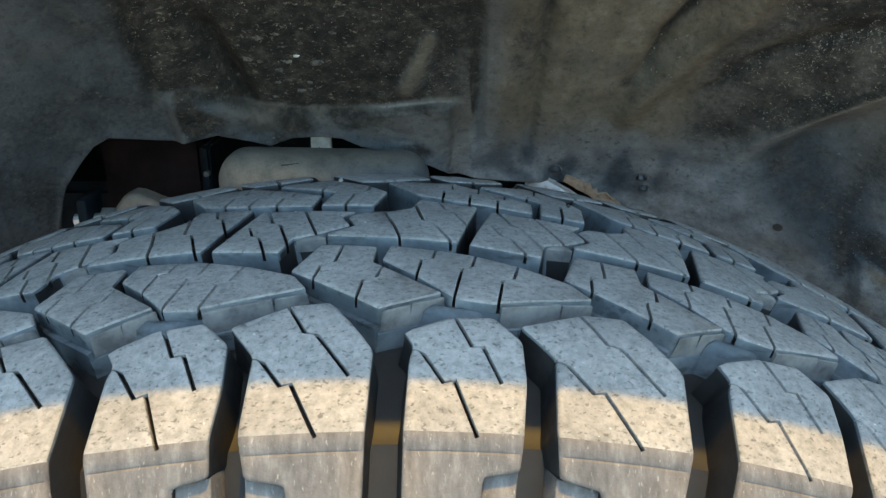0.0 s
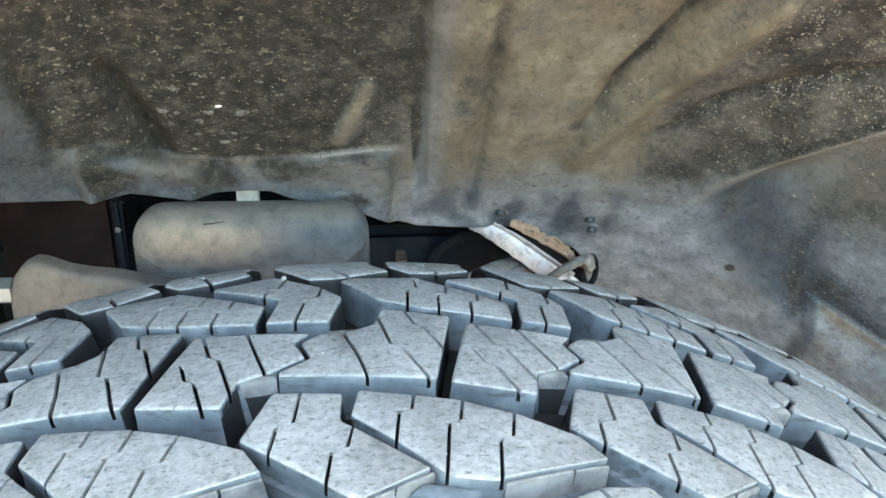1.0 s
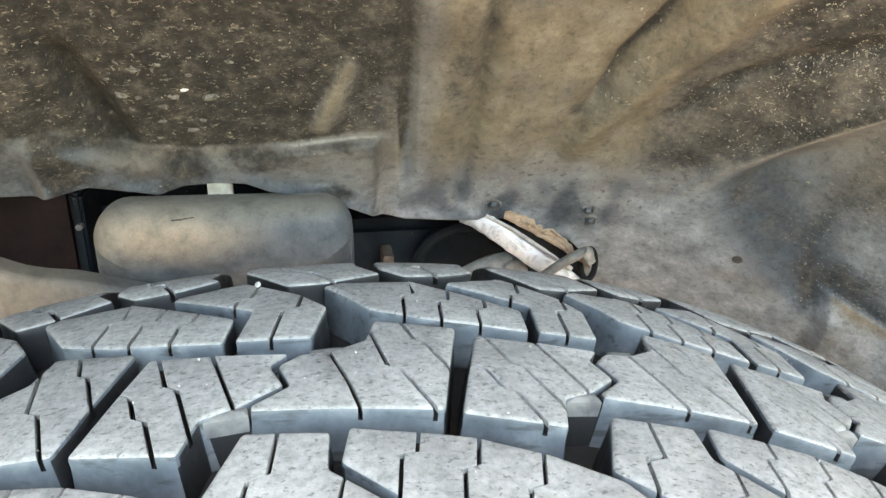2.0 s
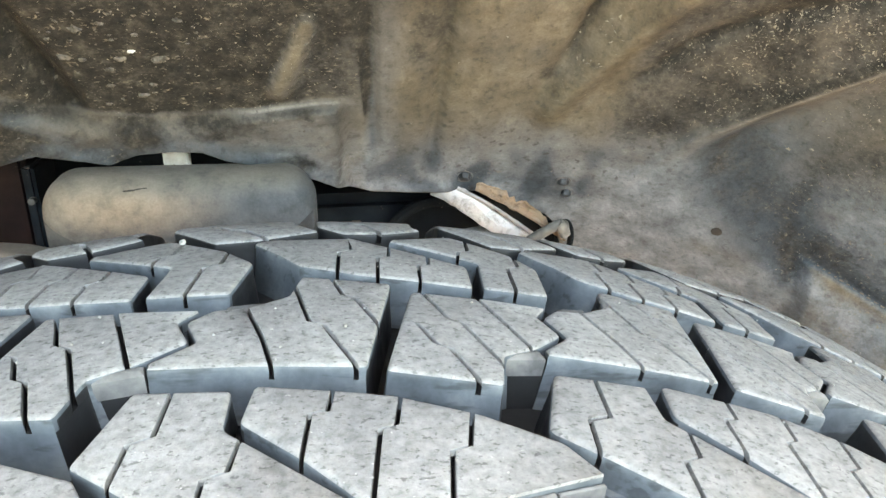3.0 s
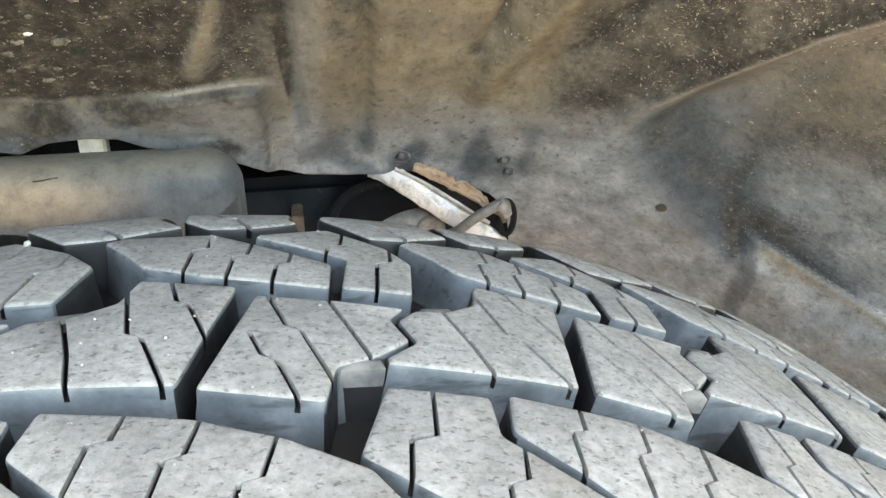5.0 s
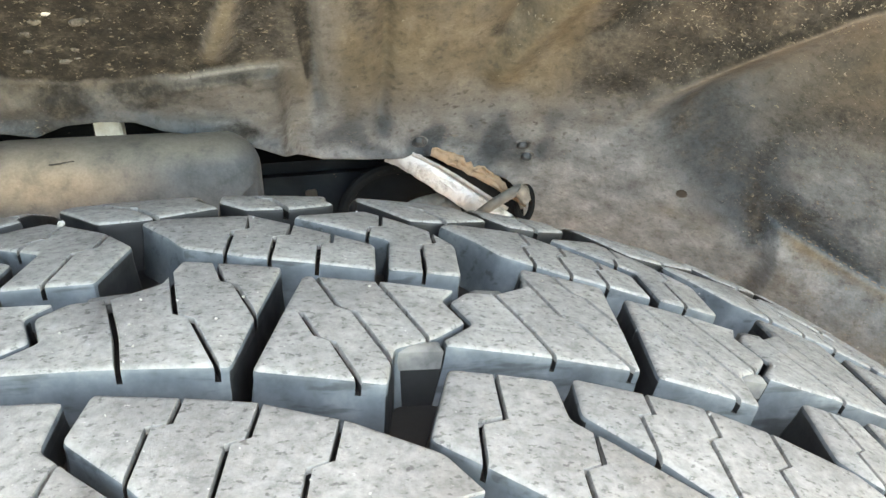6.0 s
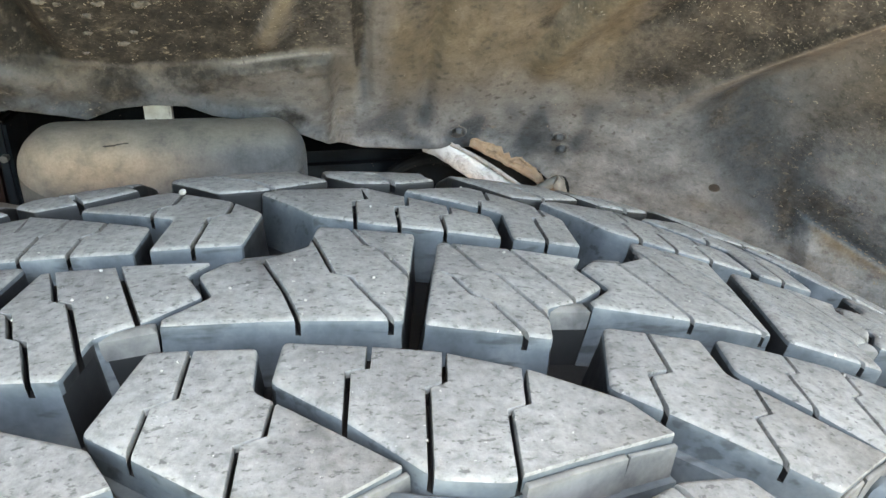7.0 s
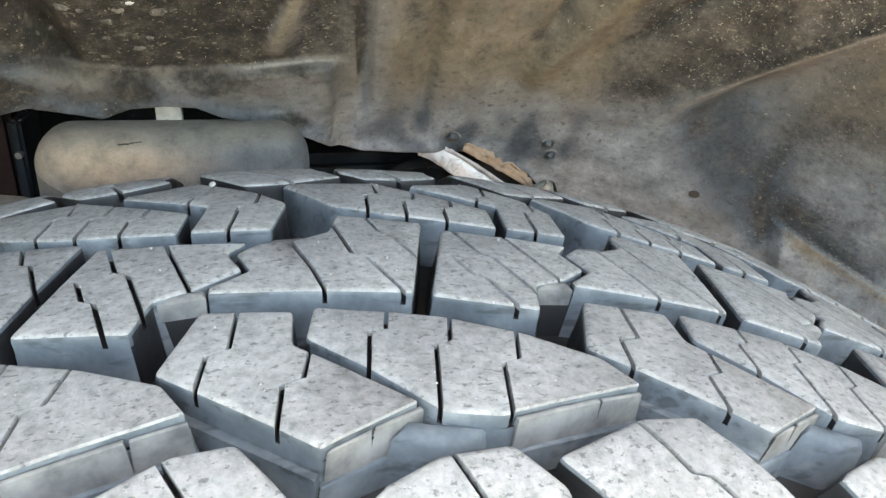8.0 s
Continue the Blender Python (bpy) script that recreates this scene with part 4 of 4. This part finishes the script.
def rounded_box(x0, x1, z0, z1, r, steps=6):
    out = []
    for cx, cz, a0 in ((x1 - r, z1 - r, 0), (x0 + r, z1 - r, 90), (x0 + r, z0 + r, 180), (x1 - r, z0 + r, 270)):
        for k in range(steps + 1):
            a = radians(a0 + 90 * k / steps)
            out.append((cx + r * math.cos(a), cz + r * math.sin(a)))
    return out


def tube(points, radius, sides=12, flat=1.0, wobble=0.0, seed=0.0, taper=0.0):
    """A round or flattened tube along a smooth path."""
    pts = [Vector(p) for p in points]
    path = []
    for i in range(len(pts) - 1):
        p0, p1, p2, p3 = pts[max(0, i - 1)], pts[i], pts[i + 1], pts[min(len(pts) - 1, i + 2)]
        for k in range(8):
            t = k / 8
            path.append(0.5 * ((2 * p1) + (p2 - p0) * t + (2 * p0 - 5 * p1 + 4 * p2 - p3) * t * t + (3 * p1 - p0 - 3 * p2 + p3) * t ** 3))
    path.append(pts[-1])
    bm = bmesh.new()
    rings = []
    for i, p in enumerate(path):
        d = (path[min(i + 1, len(path) - 1)] - path[max(i - 1, 0)]).normalized()
        side = d.cross(Vector((0, 1, 0)))
        side = side.normalized() if side.length > 0.01 else Vector((1, 0, 0))
        front = side.cross(d).normalized()
        ring = []
        for k in range(sides):
            a = 2 * math.pi * k / sides
            end = min(i, len(path) - 1 - i) / (len(path) - 1)
            thin = math.sqrt(max(0.02, 1 - (1 - min(1.0, end / taper)) ** 2)) if taper else 1.0
            r = radius * thin * (1 + wobble * noise.noise(p * 160 + Vector((math.cos(a) * 2, math.sin(a) * 2, seed))))
            ring.append(bm.verts.new(p + side * (r * math.cos(a)) + front * (r * flat * math.sin(a))))
        rings.append(ring)
    for a, b in zip(rings, rings[1:]):
        for k in range(sides):
            bm.faces.new((a[k], a[(k + 1) % sides], b[(k + 1) % sides], b[k]))
    bm.faces.new(rings[0][::-1])
    bm.faces.new(rings[-1])
    return bm


def box(x0, x1, y0, y1, z0, z1, bevel=0.002):
    bm = bmesh.new()
    bmesh.ops.create_cube(bm, size=1, matrix=Matrix.Translation(((x0 + x1) / 2, (y0 + y1) / 2, (z0 + z1) / 2)) @ Matrix.Diagonal((x1 - x0, y1 - y0, z1 - z0, 1)))
    if bevel:
        bmesh.ops.bevel(bm, geom=bm.edges[:], offset=bevel, segments=2, affect="EDGES")
    return bm


def build_control_arm():
    arm = thing("control_arm", (0, 0, 0), "broad dusty grey steel suspension arm with rounded corners", "suspension arm")
    outline = rounded_box(-0.1315, 0.0145, 0.60, 0.7465, 0.02, 8)
    mid = Vector((-0.058, 0.674))
    bm = bmesh.new()
    rings = []
    for k in range(19):
        f = 1.0 - 0.98 * (k / 18) ** 1.6
        depth = 0.282 - 0.022 * (1 - f ** 12) ** 0.55
        ring = []
        for x, z in outline:
            px, pz = mid.x + (x - mid.x) * f, mid.y + (z - mid.y) * f
            y = depth + (9.0 * max(0.0, 0.736 - pz) ** 2 + 0.2 * (px + 0.07) ** 2) * (1 - f ** 3)
            y += 0.0008 * noise.noise(Vector((px * 60, pz * 60, 2.0)))
            ring.append(bm.verts.new((px, y, pz - 0.03 * max(0.0, px + 0.055))))
        rings.append(ring)
    back = [bm.verts.new((v.co.x, 0.292, v.co.z)) for v in rings[0]]
    n = len(outline)
    for a, b in zip([back] + rings, rings):
        for i in range(n):
            bm.faces.new((a[i], a[(i + 1) % n], b[(i + 1) % n], b[i]))
    bm.faces.new(rings[-1])
    bm.faces.new(back)
    body = part("body", bm, ARM, arm)
    for x, z in ((-0.0815, 0.7412), (-0.0755, 0.7419)):
        part("nick", tube([(x - 0.0032, 0.2602, z), (x, 0.2602, z + 0.0003), (x + 0.0032, 0.2602, z + 0.0005)], 0.0005, 6, 0.5, 0.9, x, 0.3), SCRATCH, arm, "short dark scratch")
    part("spacer", box(-0.0688, -0.055, 0.2925, 0.3025, 0.737, 0.757, 0.0012), WHITE, arm, "off-white nylon spacer block")
    return arm


def build_knuckle_arm():
    arm = thing("steering_arm", (0, 0, 0), "tan dust-covered cast steering arm tapering to a thin tip", "suspension arm")
    outline = [(-0.2, 0.55), (-0.05, 0.55), (-0.06, 0.685), (-0.085, 0.7), (-0.109, 0.707), (-0.136, 0.7145), (-0.152, 0.7165), (-0.163, 0.719), (-0.1705, 0.7222), (-0.1755, 0.7245), (-0.181, 0.7252), (-0.187, 0.7225), (-0.193, 0.715), (-0.1965, 0.70)]
    part("casting", extrude_outline(outline, 0.246, 0.262, 0.005, 5), ARM, arm)
    bolt = part("stud", tube([(-0.19, 0.262, 0.703), (-0.205, 0.262, 0.703), (-0.226, 0.262, 0.702)], 0.0045, 10), BOLT, arm, "bare zinc stud")
    part("nut", tube([(-0.198, 0.262, 0.7026), (-0.202, 0.262, 0.7026), (-0.207, 0.262, 0.7026)], 0.0085, 6), BOLT, arm, "bare zinc nut")
    part("link_plate", extrude_outline(rounded_box(-0.219, -0.2125, 0.60, 0.72, 0.003), 0.25, 0.275, 0.001), BLUEBLACK, arm, "dark upright link plate")
    return arm


def build_cavity():
    # near-black plates, added so that the cut-out stays dark
    shell = thing("cavity_backing", (0, 0.5, 0.6), "near-black plates added to darken the space behind the suspension", "bulkhead")
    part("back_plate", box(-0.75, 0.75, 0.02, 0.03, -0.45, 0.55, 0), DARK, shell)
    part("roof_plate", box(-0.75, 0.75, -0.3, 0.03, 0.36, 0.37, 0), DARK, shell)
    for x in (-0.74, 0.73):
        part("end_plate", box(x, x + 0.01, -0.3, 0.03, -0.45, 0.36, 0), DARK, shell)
    rail = thing("frame_rail", (0, 0.42, 0.64), "blue-black boxed frame rail, darkened for cavity shade", "frame rail")
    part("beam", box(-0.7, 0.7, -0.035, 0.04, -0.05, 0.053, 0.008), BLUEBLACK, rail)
    part("bracket", box(0.0375, 0.0455, -0.06, -0.03, 0.007, 0.0345, 0.001), RIB, rail, "rust brown bracket")
    part("bolt_head", tube([(0.038, -0.064, 0.024), (0.038, -0.061, 0.024), (0.038, -0.058, 0.024)], 0.003, 8), DARK, rail, "black bolt head")
    # the perch's dark bowl: shade put into its black colour
    perch = thing("spring_perch", (0.1, 0.37, 0.66), "black rounded spring perch, darkened for cavity shade", "spring perch")
    arch = [(0.045 * math.cos(radians(a)) * 0.85, 0.0, 0.034 * math.sin(radians(a))) for a in range(0, 181, 15)]
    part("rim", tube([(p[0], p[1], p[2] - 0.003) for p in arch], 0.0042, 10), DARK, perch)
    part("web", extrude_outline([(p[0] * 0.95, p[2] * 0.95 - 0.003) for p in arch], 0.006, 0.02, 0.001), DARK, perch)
    link = thing("sway_link", (0.102, 0.342, 0.6425), "dusty grey sway bar link with a rounded end", "link")
    part("bar", tube([(-0.07, 0, -0.012), (-0.02, 0, 0.012), (0.008, 0, 0.026), (0.026, 0, 0.029)], 0.0095, 12, 0.75), FERRULE, link)
    part("eye", extrude_outline([(0.026 + 0.0105 * math.cos(radians(a)), 0.024 + 0.0105 * math.sin(radians(a))) for a in range(0, 360, 20)], -0.009, 0.006, 0.003), FERRULE, link)
    strut = thing("strut_bracket", (-0.2, 0.36, 0.68), "dull maroon primed strut bracket", "bracket")
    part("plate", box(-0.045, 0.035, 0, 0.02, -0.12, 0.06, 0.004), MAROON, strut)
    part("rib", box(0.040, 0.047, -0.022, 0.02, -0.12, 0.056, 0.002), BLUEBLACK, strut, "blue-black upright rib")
    part("rivet", tube([(0.044, -0.026, 0.035), (0.044, -0.024, 0.035), (0.044, -0.021, 0.035)], 0.0022, 8), HOSE, strut)


def build_heat_wrap():
    wrap = thing("heat_wrap", (0.13, 0.32, 0.69), "crumpled silver foil heat wrap with torn tan backing", "heat wrap")
    bm = tube([(-0.040, 0.012, 0.025), (-0.028, 0.004, 0.0205), (-0.006, 0.0, 0.0045), (0.018, -0.004, -0.012), (0.038, -0.006, -0.028), (0.05, -0.004, -0.04)], 0.0066, 24, 0.24, 0.22, 3.0)
    part("foil_sleeve", bm, SILVER, wrap, "crumpled bright silver foil", 50)
    part("flat_hem", tube([(-0.026, 0.002, 0.0252), (-0.008, -0.002, 0.0158), (0.012, -0.006, 0.0022), (0.032, -0.010, -0.0118)], 0.0013, 12, 0.35, 0.35, 8.0), HEM, wrap, "narrow folded foil hem")
    bm = bmesh.new()
    rows = []
    for i in range(25):
        t = i / 24
        x, z = -0.016 + 0.058 * t, 0.0275 - 0.028 * t - 0.006 * t * t
        wide = 0.0074 * math.sin(math.pi * min(1, 0.15 + 0.9 * t)) ** 0.5 * (1 + 0.9 * noise.noise(Vector((t * 13, 2, 1))))
        rows.append([bm.verts.new((x + 0.35 * wide * k / 5, -0.006 - 0.010 * t + 0.0035 * noise.noise(Vector((t * 14, k * 0.9, 5))), z - 0.002 + wide * k / 5)) for k in range(6)])
    for a, b in zip(rows, rows[1:]):
        for k in range(5):
            bm.faces.new((a[k], b[k], b[k + 1], a[k + 1]))
    torn = part("torn_backing", bm, COPPER, wrap, "ragged tan backing sheet", 60)
    s = torn.modifiers.new("thickness", "SOLIDIFY")
    s.thickness = 0.0008
    band = thing("hose_band", (0.155, 0.303, 0.685), "grey rubber hose band looped round the wrap", "hose band")
    part("loop", tube([(-0.020, 0.012, -0.014), (-0.015, 0.0, -0.007), (-0.006, -0.005, 0.002), (0.005, -0.006, 0.0085), (0.0125, -0.004, 0.0105), (0.0165, 0.002, 0.004), (0.0165, 0.010, -0.006)], 0.0034, 12, 0.8), HOSE, band)
    part("ferrule", tube([(0.0095, -0.0055, 0.0115), (0.0125, -0.0055, 0.0085), (0.0150, -0.0045, 0.003)], 0.0038, 12, 1.0, 0.15), FERRULE, band, "worn grey-beige ferrule")
    part("grommet", tube([(0.0185 + 0.005 * math.cos(radians(a)), 0.008, -0.004 + 0.011 * math.sin(radians(a))) for a in range(0, 361, 30)], 0.0022, 8), DARK, band, "black rubber grommet")


def on_liner(x, z, off=0.0):
    return Vector((x, liner_y(x, z) - off, z))


def liner_normal(x, z):
    e = 0.002
    a = on_liner(x + e, z) - on_liner(x - e, z)
    b = on_liner(x, z + e) - on_liner(x, z - e)
    n = a.cross(b).normalized()
    return n if n.y < 0 else -n


def stud(centre, n, r, h, sides=10):
    """A small domed head standing on a surface."""
    bm = bmesh.new()
    rot = n.to_track_quat("Z", "Y").to_matrix().to_4x4()
    rings = []
    for rr, z in ((1.0, -0.3), (1.0, 0.45), (0.86, 0.8), (0.5, 1.0)):
        rings.append([bm.verts.new(centre + (rot @ Vector((r * rr * math.cos(2 * math.pi * k / sides), r * rr * math.sin(2 * math.pi * k / sides), h * z)))) for k in range(sides)])
    for a, b in zip(rings, rings[1:]):
        for k in range(sides):
            bm.faces.new((a[k], a[(k + 1) % sides], b[(k + 1) % sides], b[k]))
    bm.faces.new(rings[-1])
    return bm


CHIPS = [(-0.0556, 0.8097, 0.0042), (-0.0982, 0.8118, 0.0034), (-0.0737, 0.8102, 0.003), (-0.08, 0.8044, 0.003), (-0.0831, 0.7958, 0.0026), (-0.0686, 0.7896, 0.003), (-0.0624, 0.7956, 0.0021), (-0.1022, 0.8209, 0.002), (-0.0888, 0.8255, 0.0034), (-0.0441, 0.8288, 0.0026), (-0.0773, 0.8278, 0.002), (-0.0866, 0.7851, 0.002), (-0.0906, 0.8102, 0.0023), (-0.0637, 0.8221, 0.0023)]


def build_liner_details():
    base = Vector((0, 0.2, 0.9))
    for x, z, r, h in ((0.1725, 0.7185, 0.0036, 0.0035), (0.1775, 0.7085, 0.0034, 0.0035), (0.108, 0.7235, 0.004, 0.003)):
        bm = stud(on_liner(x, z) - base, (liner_normal(x, z) + Vector((-0.2, 0, -0.4))).normalized(), r, h, 7)
        clip = part("push_clip", bm, CLIP, liner, "black plastic push clip")
        n = liner_normal(x, z)
        side = n.cross(Vector((0, 0, 1))).normalized()
        rise = side.cross(n).normalized()
        ring = [on_liner(x, z) - base + side * (r * 1.25 * math.cos(radians(a))) + rise * (r * 1.25 * math.sin(radians(a))) for a in range(20, 321, 30)]
        part("rim", tube(ring, 0.0007, 8, 1.0, 0.7, x), CRUST, clip, "pale crusted rim")
    part("plug", stud(on_liner(0.2662, 0.69) - base, liner_normal(0.2662, 0.69), 0.0036, 0.0007), DARK_MUD, liner, "flat dark hole plug")
    part("edge_crease", tube([on_liner(0.333 + 0.012 * t / 8, 0.6674 - 0.00744 * t / 8, 0.0) - base for t in range(9)], 0.0006, 8, 0.7, 0.5), DARK_MUD, liner, "dark crease along the pocket's lip")
    part("pocket_edge", tube([on_liner(0.32 + 0.07 * t / 12, 0.6751 - 0.0434 * t / 12, -0.0002) - base for t in range(13)], 0.0008, 8, 0.6, 0.6, 4.0), RIB, liner, "rusty edge of the pocket")
    # dried mud flakes
    rng = random.Random(7)
    bm, clods = bmesh.new(), bmesh.new()

    def flakes(bm, count, xa, xb, za, zb, small, large, bias):
        for _ in range(count):
            x, z = rng.uniform(xa, xb), rng.uniform(za, zb)
            if noise.noise(Vector((x * 40, z * 40, 2.0))) < bias:
                continue
            n = liner_normal(x, z)
            p = on_liner(x, z) - base
            s = small + (large - small) * rng.random() ** 3
            rot = (n.to_track_quat("Z", "X").to_matrix() @ Euler((rng.uniform(-0.25, 0.25), rng.uniform(-0.25, 0.25), rng.gauss(math.pi / 2, 1.1))).to_matrix()).to_4x4()
            # a curled crescent of dry mud, thick in its middle
            k, bow = 6, rng.uniform(-0.3, 0.9)
            inner, outer = [], []
            for i in range(k + 1):
                t = -1 + 2 * i / k
                wide = s * 0.4 * (1 - 0.9 * t * t) * rng.uniform(0.3, 1.4)
                cx, cy = s * t, s * (0.5 * bow * t * t + rng.uniform(-0.16, 0.16))
                inner.append(bm.verts.new(p + rot @ Vector((cx, cy + wide, s * 0.10))))
                outer.append(bm.verts.new(p + rot @ Vector((cx, cy - wide, s * 0.38))))
            foot = [bm.verts.new(v.co - n * (s * 0.6)) for v in outer]
            for i in range(k):
                bm.faces.new((inner[i], outer[i], outer[i + 1], inner[i + 1]))
                bm.faces.new((outer[i], foot[i], foot[i + 1], outer[i + 1]))

    flakes(clods, 420, -0.15, 0.03, 0.786, 0.88, 0.00025, 0.002, 0.15)
    flakes(bm, 1500, 0.19, 0.30, 0.775, 0.87, 0.00018, 0.0008, 0.03)
    flakes(bm, 2900, 0.225, 0.36, 0.80, 0.87, 0.00022, 0.001, 0.02)
    flakes(bm, 260, 0.27, 0.36, 0.71, 0.80, 0.0003, 0.0013, 0.1)
    flakes(bm, 60, 0.148, 0.17, 0.80, 0.86, 0.0004, 0.0015, -0.1)
    flakes(bm, 50, 0.05, 0.2, 0.72, 0.85, 0.0003, 0.0009, 0.0)
    flakes(bm, 130, 0.03, 0.21, 0.695, 0.75, 0.0002, 0.0008, 0.0)
    flakes(clods, 260, -0.15, 0.03, 0.745, 0.785, 0.0003, 0.0011, 0.14)
    # thicker chips of mud that stand off the panel, with one white pebble among them
    def chip(bm, x, z, r, seed):
        n = liner_normal(x, z)
        p = on_liner(x, z) - base
        turn = n.to_track_quat("Z", "X").to_matrix().to_4x4()
        pick = random.Random(seed)
        sides = 11
        reach = [r * pick.uniform(0.5, 1.1) for _ in range(sides)]
        squash, lean = pick.uniform(0.45, 0.75), pick.uniform(-0.5, 0.5)
        rings = []
        for k, lift in ((1.12, -0.25), (1.0, 0.18), (0.72, 0.36), (0.3, 0.42)):
            ring = []
            for i in range(sides):
                a = 2 * math.pi * i / sides
                u, v = reach[i] * k * math.cos(a), reach[i] * k * math.sin(a) * squash
                ring.append(bm.verts.new(p + turn @ Vector((v + lean * u * 0.4, u, r * lift * (1 + 0.3 * math.cos(a + seed))))))
            rings.append(ring)
        for a, b in zip(rings, rings[1:]):
            for i in range(sides):
                bm.faces.new((a[i], a[(i + 1) % sides], b[(i + 1) % sides], b[i]))
        bm.faces.new(rings[-1])

    for k, (x, z, r) in enumerate(CHIPS):
        chip(clods, x, z, r, k)
    for k in range(60):
        x, z = rng.uniform(-0.15, -0.035), rng.uniform(0.787, 0.87)
        chip(clods, x, z, rng.uniform(0.0005, 0.0015), 40 + k)
    f = part("dried_mud", bm, CHIP, liner, "", None)
    tagged(f, "pale dried mud flakes", kind="stuff")
    f = part("crusted_mud", clods, CLOD, liner, "", None)
    tagged(f, "grey crusted mud clods", kind="stuff")
    bm = bmesh.new()
    chip(bm, -0.0677, 0.8138, 0.0021, 5)
    part("pebble", bm, QUARTZ, liner, "small white pebble stuck in mud", 50)


def build_grit():
    rng = random.Random(11)
    bm = bmesh.new()
    ribs = [("centre", CENTRE), ("centre", COUNTER), ("near", WEDGE), ("near", LONG), ("shoulder", LUG_A), ("shoulder", LUG_B), ("far", FAR_WEDGE), ("far", FAR_LONG)]
    blocks = []
    for rib, poly in ribs:
        ring = inset(poly if area(poly) > 0 else poly[::-1], 0.8)
        for cell in range(-3, 4):
            blocks.append([(along(ENDS[0] + RIBS[rib] + ENDS[1], cell * PITCH + u) + TOE * v, v) for u, v in ring])

    def on_block(u, w):
        return any(inside(q, (u, w)) for q in blocks)

    spots = [(-0.0212, 0.0556, 0.0011)] + [(rng.uniform(-0.19, 0.24), rng.uniform(-0.085, 0.06), 0.00012 + 0.0003 * rng.random() ** 5) for _ in range(900)]
    for u, w, r in spots:
        if not on_block((u + 0.006) * 1000, w * 1000):
            continue
        p = surface(u + 0.006, w, -r * 0.4) + Vector((AXIS_X, TOE * u, 0))
        mat = Matrix.Translation(p) @ Euler((rng.random() * 6, rng.random() * 6, 0)).to_matrix().to_4x4() @ Matrix.Diagonal((r, r * rng.uniform(0.35, 1), r * rng.uniform(0.35, 1), 1))
        bmesh.ops.create_icosphere(bm, subdivisions=1, radius=1, matrix=mat)
    g = part("tread_grit", bm, SAND, None, "", None)
    tagged(g, "pale sand grains lying on the tread blocks", "grit", "", "stuff")


build_control_arm()
build_knuckle_arm()
build_cavity()
build_heat_wrap()
build_liner_details()
build_grit()
